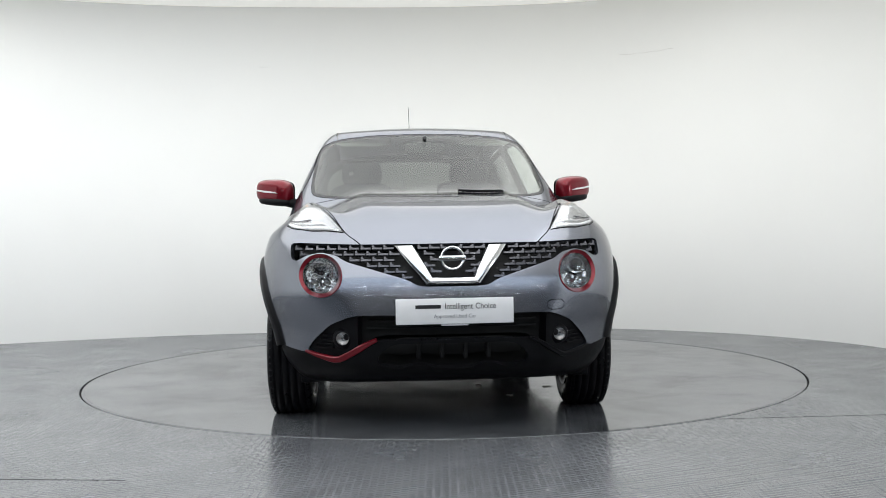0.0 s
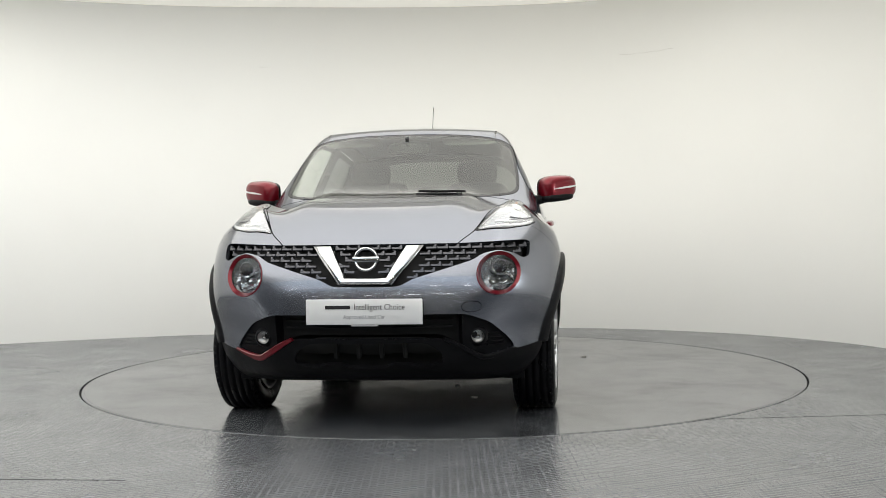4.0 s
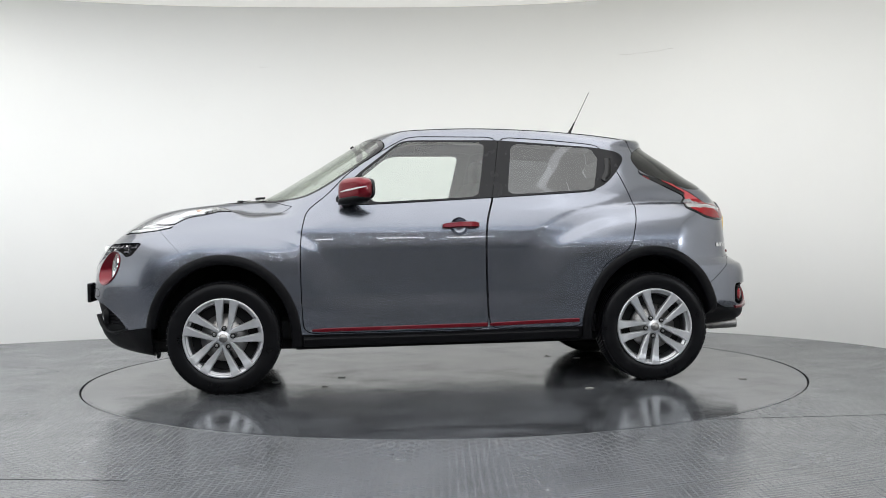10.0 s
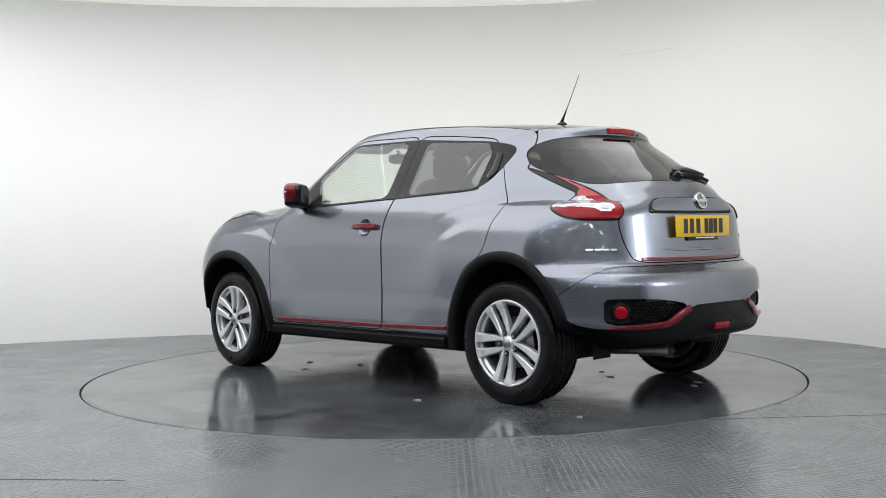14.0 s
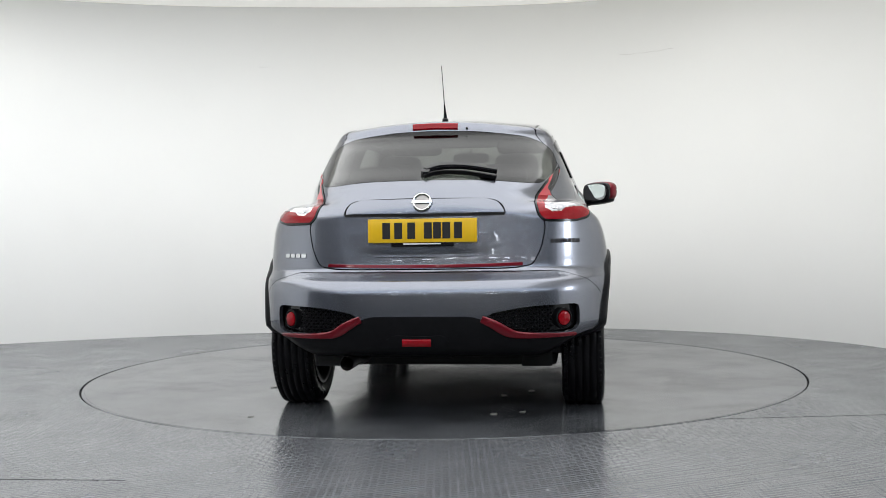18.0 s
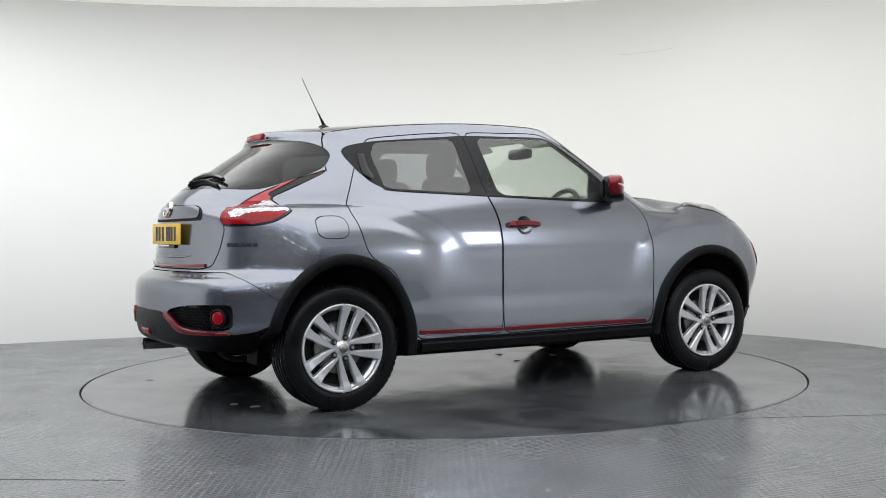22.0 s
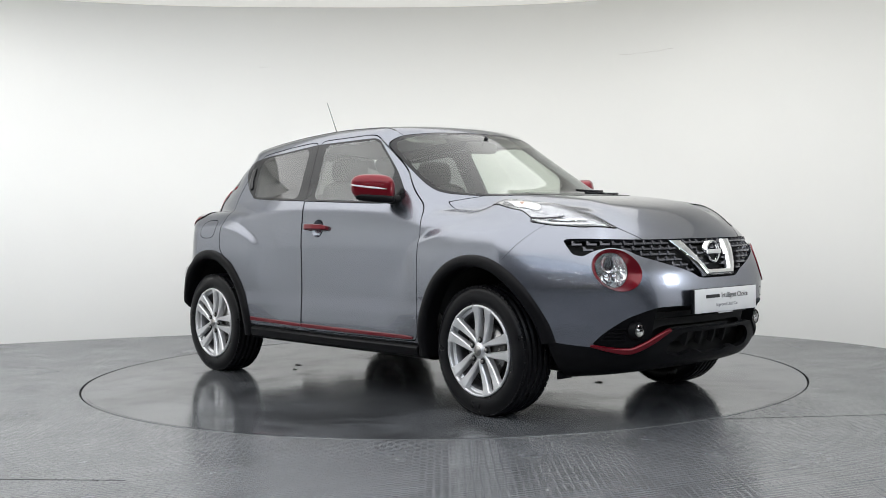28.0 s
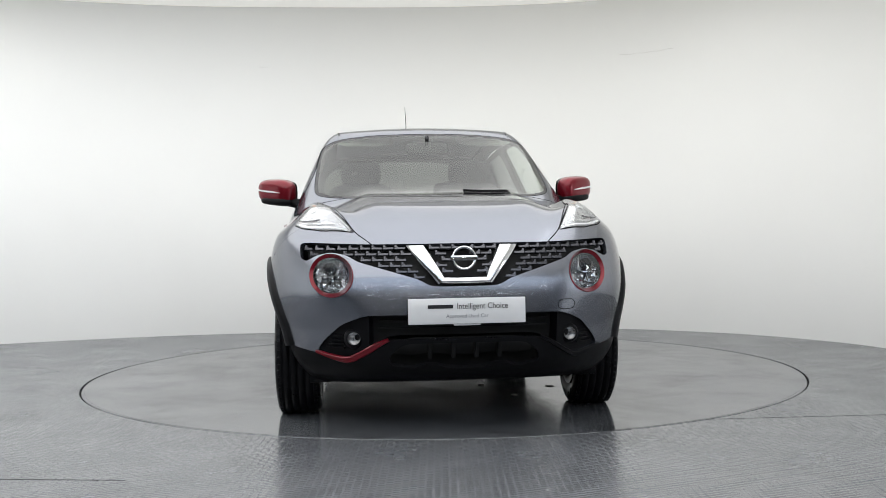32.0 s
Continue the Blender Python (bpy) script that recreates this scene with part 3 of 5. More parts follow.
def bisect(f, lo, hi, n=34):
    for _ in range(n):
        mid = (lo + hi) / 2
        out = f(mid) > 0
        hi, lo = np.where(out, mid, hi), np.where(out, lo, mid)
    return (lo + hi) / 2


def side_y(x, z):
    """The skin's half width at (x, z)."""
    x, z = np.broadcast_arrays(np.asarray(x, float), np.asarray(z, float))
    return bisect(lambda y: skin(np.stack([x, y, z], -1)), np.full(x.shape, 0.2), np.full(x.shape, 1.2))


def front_x(y, z):
    y, z = np.broadcast_arrays(np.asarray(y, float), np.asarray(z, float))
    return bisect(lambda x: skin(np.stack([x, y, z], -1)), np.full(y.shape, 0.2), np.full(y.shape, 2.4))


def rear_x(y, z):
    y, z = np.broadcast_arrays(np.asarray(y, float), np.asarray(z, float))
    return -bisect(lambda x: skin(np.stack([-x, y, z], -1)), np.full(y.shape, 0.9), np.full(y.shape, 2.4))


def top_z(x, y):
    x, y = np.broadcast_arrays(np.asarray(x, float), np.asarray(y, float))
    return bisect(lambda z: skin(np.stack([x, y, z], -1)), np.full(x.shape, 0.6), np.full(x.shape, 1.8))


# wheel openings: half ellipses over straight sides; (centre x, half width, height)
ARCHES = ((AXLE, 0.445, 0.482), (-1.250, 0.425, 0.490))


def arch(v, k, shrink):
    cx, a, b = ARCHES[k]
    dx, dz = v[:, 0] - cx, np.maximum(v[:, 2] - HUB_Z, 0)
    a, b = a - shrink, b - shrink
    return (np.sqrt((dx / a) ** 2 + (dz / b) ** 2) - 1) * min(a, b)


DLO = [(.625, 1.085), (.60, 1.135), (.485, 1.253), (.235, 1.443), (.17, 1.46), (-.37, 1.456), (-.95, 1.41), (-1.12, 1.38),
       (-1.155, 1.34), (-1.09, 1.25), (-1.02, 1.182), (-.95, 1.148), (-.84, 1.133), (-.31, 1.106), (.39, 1.076)]
GLASS_F = [(.470, 1.246), (.230, 1.431), (.17, 1.447), (-.292, 1.444), (-.228, 1.112), (.400, 1.085)]
GLASS_R = [(-.452, 1.434), (-.945, 1.400), (-.985, 1.335), (-.938, 1.148), (-.405, 1.121)]
DOOR_F = [(.66, 1.135), (.785, 1.04), (.814, .92), (.823, .79), (.82, .56), (.811, .335), (-.265, .335), (-.258, .60), (-.256, .84),
          (-.268, .975), (-.311, 1.112), (-.372, 1.475), (.12, 1.482), (.195, 1.47), (.365, 1.375), (.537, 1.262)]
DOOR_R = [(-.271, .335), (-.264, .60), (-.262, .84), (-.274, .975), (-.317, 1.112), (-.378, 1.475), (-.66, 1.457), (-.933, 1.429), (-1.0, 1.414),
          (-1.095, 1.262), (-1.182, 1.05), (-1.161, .958), (-1.119, .79), (-.95, .70), (-.83, .335)]
SCREEN_P = [(-.3, 1.085), (.55, 1.10), (.655, 1.118), (.668, 1.17), (.635, 1.37), (.605, 1.43), (.52, 1.468), (.3, 1.488), (-.3, 1.496)]
REAR_GLASS = [(-.3, 1.168), (.30, 1.162), (.50, 1.146), (.565, 1.150), (.632, 1.245), (.606, 1.33), (.555, 1.375), (.46, 1.410), (.2, 1.434), (-.3, 1.44)]
TAILGATE = [(-.3, .735), (.43, .737), (.52, .752), (.56, .83), (.583, .945), (.52, 1.055), (.60, 1.15), (.645, 1.25), (.622, 1.33), (.61, 1.42), (.61, 1.56), (-.3, 1.58)]
GRILLE = [(-.3, .862), (.42, .862), (.715, .873), (.735, .862), (.732, .80), (.705, .788), (.655, .815), (.59, .828), (.525, .815), (.475, .785),
          (.41, .765), (.21, .705), (.150, .672), (-.3, .672)]
MOUTH = [(-.3, .535), (.32, .548), (.45, .545), (.55, .505), (.63, .425), (.665, .372), (.51, .338), (.43, .385), (.35, .434), (-.3, .434)]
LOW_MOUTH = [(-.3, .418), (.27, .418), (.335, .37), (.345, .32), (.24, .300), (.19, .318), (.12, .318), (.08, .300), (-.3, .300)]
REAR_POCKET = [(.738, .555), (.715, .566), (.50, .560), (.34, .535), (.30, .515), (.37, .465), (.43, .440), (.69, .430), (.738, .45)]
LAMP_Y, LAMP_Z, LAMP_R = 0.592, 0.723, 0.098


def black_line(v):
    """Height below which the body is bare black plastic."""
    x, a = v[:, 0], np.abs(v[:, 1])
    sides = curve(x, [-2.1, -1.75, -1.62, -1.2, -0.8, 0.8, 1.2, 1.7, 2.2], [0.42, 0.43, 0.47, 0.36, 0.335, 0.328, 0.33, 0.40, 0.36])
    front = curve(a, [0, 0.30, 0.36, 0.44, 0.51, 0.68, 0.9], [0.434, 0.434, 0.43, 0.385, 0.340, 0.368, 0.41])
    rear = curve(a, [0, 0.22, 0.28, 0.37, 0.43, 0.70, 0.9], [0.520, 0.518, 0.505, 0.455, 0.425, 0.415, 0.44])
    k, q = step(1.55, 1.75, x), step(-1.60, -1.80, x)
    return sides * (1 - k) * (1 - q) + front * k + rear * q


def build_body(car):
    m = skin_mesh()
    for k in (0, 1):
        hole, m = cut(m, np.maximum(arch(m[0], k, 0.035), 0.42 - np.abs(m[0][:, 1])))
    # glass
    shield, m = take(m, end_region(SCREEN_P, 0.1), 0.0015)
    p = np.array([(q[0] * 0.975, 1.292 + (q[1] - 1.292) * 0.94) for q in SCREEN_P])
    glass, frit = take(shield, end_region(p, 0.1))
    panel("windscreen", glass, SCREEN, car, "curved clear windscreen with a green tint", 0.004, BACK)
    panel("windscreen_edge", frit, TRIM, car, "black windscreen border", 0.006)
    dlo, m = take(m, side_region(DLO), 0.0)
    g1, dlo = take(dlo, side_region(GLASS_F, 0.4, 0.07))
    g2, dlo = take(dlo, side_region(GLASS_R, 0.4, 0.07))
    trim_f, trim_r = take(dlo, lambda v: np.maximum(-0.345 - (v[:, 2] - 1.29) * 0.19 - v[:, 0], -1.0), 0.0015)
    rg, m = take(m, end_region(REAR_GLASS, -1.17, False), 0.001)
    # tail lamps wrap round the corner
    sp = rounded([(-1.22, 1.262), (-1.27, 1.225), (-1.40, 1.165), (-1.545, 1.10), (-1.50, 1.055), (-1.49, 1.03), (-1.60, .972), (-1.70, .952), (-2.2, .952), (-2.2, 1.28), (-1.4, 1.30)], 2, 0.12)
    rp = rounded([(.528, 1.085), (.526, 1.05), (.545, .985), (.575, .955), (1.1, .955), (1.1, 1.30), (.645, 1.26), (.60, 1.195)], 2, 0.12)
    tail_f = lambda v: np.maximum.reduce([distance(v[:, 0], v[:, 2], sp), distance(np.abs(v[:, 1]), v[:, 2], rp), v[:, 0] + 1.2])
    tail, m = take(m, tail_f, 0.0015)
    tail_edge, tail = take(tail, lambda v: np.maximum(-0.0095 - tail_f(v), v[:, 2] - 1.17))
    hatch_f = end_region(TAILGATE, -1.2, False, 0.15)
    hatch, m = take(m, lambda v: np.maximum(hatch_f(v), v[:, 0] + 1.235 + np.clip(1.51 - v[:, 2], 0, 0.22) * 0.33 - 0.1 * np.abs(v[:, 1])), 0.003)
    garnish, hatch = take(hatch, end_region([(-.3, 1.068), (.30, 1.066), (.355, 1.05), (.39, 1.003), (-.3, .998)], -1.2, False, 0.12))
    # lamps and openings at the front
    grille, m = take(m, end_region(GRILLE, 1.4, True, 0.12))
    lamp, m = take(m, lambda v: np.maximum(np.hypot(np.abs(v[:, 1]) - LAMP_Y, v[:, 2] - LAMP_Z) - LAMP_R, 1.4 - v[:, 0]))
    mouth, m = take(m, end_region(MOUTH, 1.4, True, 0.15))
    low, m = take(m, end_region(LOW_MOUTH, 1.4, True, 0.15))
    pocket, m = take(m, end_region(REAR_POCKET, -1.4, False, 0.18))
    # boomerang lamps on the wings: outline in (x, |y|)
    boom = rounded([(1.85, .480), (1.832, .518), (1.763, .614), (1.711, .664), (1.636, .724), (1.548, .762), (1.535, .742), (1.46, .729), (1.35, .722), (1.215, .690), (1.225, .672), (1.28, .64), (1.36, .612), (1.50, .600), (1.60, .585), (1.72, .540)], 2, 0.15)
    wing, m = take(m, lambda v: np.maximum(distance(v[:, 0], np.abs(v[:, 1]), boom), 0.85 - v[:, 2]), 0.003)
    # bonnet and cowl
    bonnet, m = take(m, lambda v: np.maximum.reduce([np.abs(v[:, 1]) - curve(v[:, 0], [0.80, 0.86, 0.93, 1.05, 1.25, 1.5, 1.72, 1.85, 1.95, 2.1], [0.625, 0.664, 0.683, 0.688, 0.680, 0.60, 0.53, 0.478, 0.40, 0.28]), 0.84 - v[:, 2],
                                                     1.055 - 0.30 * v[:, 1] ** 2 - 0.6 * np.abs(v[:, 1]) ** 6 - v[:, 0]]), 0.0025)
    cowl, m = take(m, lambda v: np.maximum.reduce([np.abs(v[:, 1]) - 0.44, 1.080 - v[:, 2], 0.86 - v[:, 0], v[:, 0] - 1.2,
                                                   v[:, 2] - 1.16]), 0.0)
    roof, m = take(m, lambda v: np.maximum.reduce([np.abs(v[:, 1]) - 0.515, 1.3 - v[:, 2], v[:, 0] - 0.8]), 0.002)
    flap, m = take(m, lambda v: np.maximum(distance(v[:, 0], v[:, 2], rounded([(-1.40, 1.0), (-1.225, 1.003), (-1.217, .885), (-1.395, .885)], 2, 0.2)), 0.4 + v[:, 1]), 0.002)
    tow, m = take(m, lambda v: np.maximum(distance(v[:, 1], v[:, 2], rounded([(.43, .555), (.515, .555), (.515, .60), (.43, .60)], 2, 0.2)), 1.4 - v[:, 0]), 0.0015)
    lower, m = take(m, lambda v: v[:, 2] - black_line(v), 0.0)
    door_f, m = take(m, side_region(DOOR_F, 0.4, 0.18), 0.0028)
    dish, door_f = take(door_f, lambda v: np.maximum(np.hypot(v[:, 0] + 0.103, v[:, 2] - 0.938) - 0.0520, 0.5 - np.abs(v[:, 1])), 0.0)
    door_r, m = take(m, side_region(DOOR_R, 0.4, 0.18), 0.0028)
    bump_f, m = take(m, lambda v: 1.615 - (0.935 - v[:, 2]) * 0.95 + np.maximum(0.74 - v[:, 2], 0) * 0.6 - v[:, 0], 0.0012)
    bump_r, m = take(m, lambda v: np.maximum(v[:, 0] + 1.5, v[:, 2] - 0.722 + np.maximum(v[:, 0] + 1.80, 0) * 0.75), 0.002)
    wings, m = take(m, lambda v: np.maximum(0.66 - v[:, 0] + np.maximum(v[:, 2] - 1.13, 0) * 0.4, -1.0), 0.0)
    panel("body_shell", m, PAINT, car, "", 0.03, CABIN)
    panel("roof", roof, PAINT, car, "", 0.02, LINER)
    panel("bonnet", bonnet, PAINT, car, "", 0.02, UNDER)
    for s in (1, -1):
        panel("cowl_panel", cowl, TRIM, car, "black cowl panel below the windscreen", 0.012, None, s)
    panel("front_bumper", bump_f, PAINT, car, "", 0.02, UNDER)
    panel("tow_eye_cover", tow, PAINT, car, "", 0.01, UNDER)
    panel("rear_bumper", bump_r, PAINT, car, "", 0.02, UNDER)
    panel("lower_cladding", lower, BLACK, car, "bare black plastic lower bumper and sill cladding", 0.02, UNDER)
    gate = panel("tailgate", hatch, PAINT, car, "", 0.025, CABIN)
    panel("rear_window", rg, REAR_TINT, gate, "dark tinted curved rear window", 0.004, BACK)
    panel("fuel_flap", flap, PAINT, car, "", 0.012, UNDER)
    doors = {}
    for s in (1, -1):
        panel("front_wing", wings, PAINT, car, "", 0.015, UNDER, s)
        d = doors[s, 0] = panel("front_door", door_f, PAINT, car, "", 0.03, CABIN, s)
        panel("side_window", g1, SIDE_GLASS, d, "green tinted door glass", 0.004, BACK, s)
        panel("window_trim", trim_f, TRIM, d, "black window surround", 0.02, CABIN, s)
        d = doors[s, 1] = panel("rear_door", door_r, PAINT, car, "", 0.03, CABIN, s)
        panel("side_window", g2, PRIVACY, d, "dark privacy glass", 0.004, BACK, s)
        panel("window_trim", trim_r, TRIM, d, "black window surround", 0.02, CABIN, s)
    return dict(grille=grille, lamp=lamp, mouth=mouth, low=low, garnish=garnish, pocket=pocket, wing=wing, tail=tail, tail_edge=tail_edge, doors=doors, gate=gate)


def arch_flare(car, k, s):
    """Black plastic wheel-arch moulding with a rounded section and a turned-in lip."""
    cx, a, b = ARCHES[k]
    prof = [(0.0, -0.010), (0.002, 0.012), (0.012, 0.018), (0.030, 0.020), (0.048, 0.019), (0.058, 0.010), (0.060, -0.01), (0.060, -0.08)]
    n = 44
    pts = []
    for i in range(n + 1):
        w = math.pi * i / n
        pts.append((math.cos(w), math.sin(w)))
    rows = [(1.0, -0.055)] + [(c, q) for c, q in pts] + [(-1.0, -0.055)]
    rows = [(c, q) for c, q in rows if q > 0.13 or (c > 0) == (k == 1)]
    v, f = [], []
    xs, zs, off = [], [], []
    for c, q in rows:
        for d, o in prof:
            if q < 0:
                xs.append(cx + c * (a - d)), zs.append(HUB_Z + q)
            else:
                xs.append(cx + c * (a - d)), zs.append(HUB_Z + q * (b - d))
            off.append(o)
    ys = side_y(np.array(xs), np.maximum(np.array(zs), 0.30)) + np.array(off)
    v = [(x, s * y, z) for x, y, z in zip(xs, ys, zs)]
    k2 = len(prof)
    for i in range(len(rows) - 1):
        for j in range(k2 - 1):
            q = (i * k2 + j, i * k2 + j + 1, (i + 1) * k2 + j + 1, (i + 1) * k2 + j)
            f.append(q if s > 0 else q[::-1])
    mesh_object("wheel_arch_moulding", v, f, BLACK, car, "black plastic wheel-arch moulding")
    # liner: half drum behind the opening
    v, f = [], []
    for i in range(n + 1):
        w = math.pi * i / n
        for y in (0.60 + 0.23 * step(0.2, 0.6, math.sin(w)), 0.45):
            v.append((cx + math.cos(w) * (a - 0.04), s * y, HUB_Z - 0.08 + math.sin(w) * (b + 0.04)))
    for i in range(n):
        q = (2 * i, 2 * i + 2, 2 * i + 3, 2 * i + 1)
        f.append(q if s < 0 else q[::-1])
    c = len(v)
    v.append((cx, s * 0.45, HUB_Z - 0.08))
    for i in range(n):
        f.append((2 * i + 1, 2 * i + 3, c))
    mesh_object("wheel_arch_liner", v, f, UNDER, car)


def build_wheel(name, s):
    """Tyre, twin-spoke alloy, brake disc. Axis along y, outer face towards s."""
    hub = bpy.data.objects.new(name, None)
    scene.collection.objects.link(hub)
    tp = [(0.222, 0.088), (0.228, 0.098), (0.250, 0.106), (0.280, 0.1075), (0.302, 0.103), (0.313, 0.096), (0.319, 0.084)]
    for g in (0.070, 0.034, -0.002, -0.038, -0.074):
        tp += [(0.3245, g + 0.006), (0.316, g + 0.004), (0.316, g - 0.004), (0.3245, g - 0.006)]
    tp += [(0.319, -0.084), (0.313, -0.096), (0.302, -0.103), (0.280, -0.1075), (0.250, -0.106), (0.222, -0.088)]
    v, f = lathe(tp, 96)
    tyre = mesh_object("tyre", [(x, s * (y - 0.1075), z) for x, y, z in v], f if s < 0 else [q[::-1] for q in f], RUBBER, hub, "black road tyre with circumferential grooves")
    # shoulder lugs
    bm = bmesh.new()
    for i in range(60):
        for side in (1, -1):
            r = Matrix.Rotation(2 * math.pi * (i + 0.5 * (side > 0)) / 60, 4, "Y")
            box(bm, 0.305, 0.3222, -s * 0.1075 + side * 0.077, -s * 0.1075 + side * 0.0935, -0.0135, 0.0135, 0.002, 1, m=r)
    part("tread_shoulder", bm, RUBBER, hub)["kind"] = "stuff"
    rp = [(0.213, -0.02), (0.214, -0.006), (0.217, 0.004), (0.226, 0.004), (0.229, -0.002), (0.229, -0.012), (0.222, -0.018), (0.200, -0.03), (0.192, -0.06), (0.188, -0.20), (0.222, -0.205)]
    v, f = lathe(rp, 80)
    mesh_object("rim_barrel", [(x, s * (y - 0.006), z) for x, y, z in v], f if s > 0 else [q[::-1] for q in f], [ALLOY, ALLOY_SHADED], hub, "silver alloy rim", index=[int(i % 10 > 6) for i in range(800)])
    v, f = lathe([(0.0, -0.062), (0.135, -0.062), (0.135, -0.085), (0.06, -0.09)], 48)
    mesh_object("brake_disc", [(x, s * y, z) for x, y, z in v], f, STEEL, hub, "steel brake disc")
    v, f = lathe([(0.0, -0.10), (0.19, -0.10)], 48)
    mesh_object("wheel_back", [(x, s * y, z) for x, y, z in v], f, UNDER, hub)
    # five pairs of spokes
    for i in range(5):
        for q in (-1, 1):
            sect = []
            for r, off, half, y, dep in ((0.028, 0.0180, 0.0100, -0.014, 0.035), (0.052, 0.0255, 0.0105, -0.014, 0.035), (0.085, 0.0310, 0.0138, -0.014, 0.032), (0.13, 0.0352, 0.0180, -0.013, 0.028),
                                         (0.170, 0.0388, 0.0208, -0.009, 0.026), (0.196, 0.0425, 0.0250, -0.003, 0.024), (0.217, 0.0465, 0.0310, -0.001, 0.022)):
                c = q * off
                sect.append([(r, y - dep, c - half * 1.15), (r, y - 0.006, c - half), (r, y, c - half + 0.005), (r, y, c + half - 0.005), (r, y - 0.006, c + half), (r, y - dep, c + half * 1.15)])
            m = Matrix.Rotation(math.pi / 2 + 2 * math.pi * i / 5, 4, "Y")
            v = [m @ Vector((x, s * y, z)) for row in sect for x, y, z in row]
            f = [(a * 6 + b, a * 6 + b + 1, (a + 1) * 6 + b + 1, (a + 1) * 6 + b) for a in range(6) for b in range(5)]
            f += [(0, 1, 2, 3, 4, 5)[::-1], tuple(36 + b for b in range(6))]
            mesh_object("spoke", v, f if s > 0 else [w[::-1] for w in f], ALLOY, hub, "", False)
    v, f = lathe([(0.0, -0.004), (0.022, -0.004), (0.026, -0.007), (0.030, -0.012), (0.038, -0.0135), (0.045, -0.020), (0.045, -0.05)], 48)
    mesh_object("hub_plate", [(x, s * y, z) for x, y, z in v], f if s > 0 else [q[::-1] for q in f], ALLOY, hub)
    v, f = lathe([(0.0, -0.001), (0.0235, -0.0015), (0.0245, -0.006)], 32)
    cap = mesh_object("centre_cap", [(x, s * y, z) for x, y, z in v], f if s > 0 else [q[::-1] for q in f], STEEL, hub, "silver centre cap with a round badge")
    for i in range(5):
        w = -math.pi / 2 + 2 * math.pi * i / 5
        # flat dark disc, colours in the shade of a bolt hole
        v, f = lathe([(0.0, -0.0105), (0.0140, -0.0105), (0.0155, -0.0150)], 20)
        mesh_object("bolt_recess_shade", [(x + 0.056 * math.cos(w), s * y, z + 0.056 * math.sin(w)) for x, y, z in v], f if s > 0 else [q[::-1] for q in f], UNDER, hub)
        v, f = lathe([(0.0, -0.002), (0.007, -0.003), (0.0088, -0.006), (0.0088, -0.018)], 6)
        mesh_object("wheel_nut", [(x + 0.056 * math.cos(w), s * (y + 0.0), z + 0.056 * math.sin(w)) for x, y, z in v], f if s > 0 else [q[::-1] for q in f], STEEL, hub, "", False)
    return hub


car = new("car")
tagged(car, "grey metallic compact crossover with red trim parked on the turntable", "car")
CUTS = build_body(car)
for k in (0, 1):
    for s in (1, -1):
        arch_flare(car, k, s)
for x, turns in ((AXLE, (30, 45)), (-AXLE, (61, 55))):
    for s, turn in zip((1, -1), turns):
        wheel = build_wheel("wheel", s)
        wheel.parent = car
        wheel.matrix_basis = pose(x, s * 0.858, HUB_Z + 0.004, 0, turn, 0 if x < 0 else -2.5)


# ---- the car's fittings ----
def normals_at(p):
    return gradient(np.asarray(p, float))


def on_front(pts, out=0.0):
    p = np.array(pts, float)
    q = np.stack([front_x(p[:, 0], p[:, 1]), p[:, 0], p[:, 1]], 1)
    n = normals_at(q)
    return q + n * out, n


def on_rear(pts, out=0.0):
    p = np.array(pts, float)
    q = np.stack([rear_x(p[:, 0], p[:, 1]), p[:, 0], p[:, 1]], 1)
    n = normals_at(q)
    return q + n * out, n


def on_side(s, pts, out=0.0):
    p = np.array(pts, float)
    q = np.stack([p[:, 0], s * side_y(p[:, 0], p[:, 1]), p[:, 1]], 1)
    n = normals_at(q)
    return q + n * out, n


def refine(pts, n=6, smooth=True):
    """More points along an open line."""
    p = np.array(pts, float)
    out = []
    for i in range(len(p) - 1):
        a, b, c, d = p[max(i - 1, 0)], p[i], p[i + 1], p[min(i + 2, len(p) - 1)]
        for k in range(n):
            t = k / n
            out.append(0.5 * (2 * b + (c - a) * t + (2 * a - 5 * b + 4 * c - d) * t * t + (3 * b - a - 3 * c + d) * t ** 3) if smooth else b + (c - b) * t)
    return np.array(out + [p[-1]])


def ribbon(name, q, n, width, thick, mat, parent, label="", taper=None):
    """A flat bar with rounded shoulders laid along points q with outward normals n."""
    v, f = [], []
    k = len(q)
    widths = [width] * k if taper is None else [width * t for t in taper]
    prof = [(-0.5, -1.0), (-0.5, 0.35), (-0.36, 1.0), (0.36, 1.0), (0.5, 0.35), (0.5, -1.0)]
    for i in range(k):
        t = q[min(i + 1, k - 1)] - q[max(i - 1, 0)]
        side = np.cross(n[i], t)
        side /= max(np.linalg.norm(side), 1e-9)
        for a, b in prof:
            v.append(q[i] + side * a * widths[i] + n[i] * b * thick)
    m = len(prof)
    for i in range(k - 1):
        for j in range(m):
            f.append((i * m + j, (i + 1) * m + j, (i + 1) * m + (j + 1) % m, i * m + (j + 1) % m))
    f += [tuple(range(m)), tuple((k - 1) * m + j for j in range(m))[::-1]]
    bm = bmesh.new()
    bv = [bm.verts.new(p) for p in v]
    for p in f:
        bm.faces.new([bv[i] for i in p])
    bmesh.ops.recalc_face_normals(bm, faces=bm.faces[:])
    return part(name, bm, mat, parent, label, angle=40)


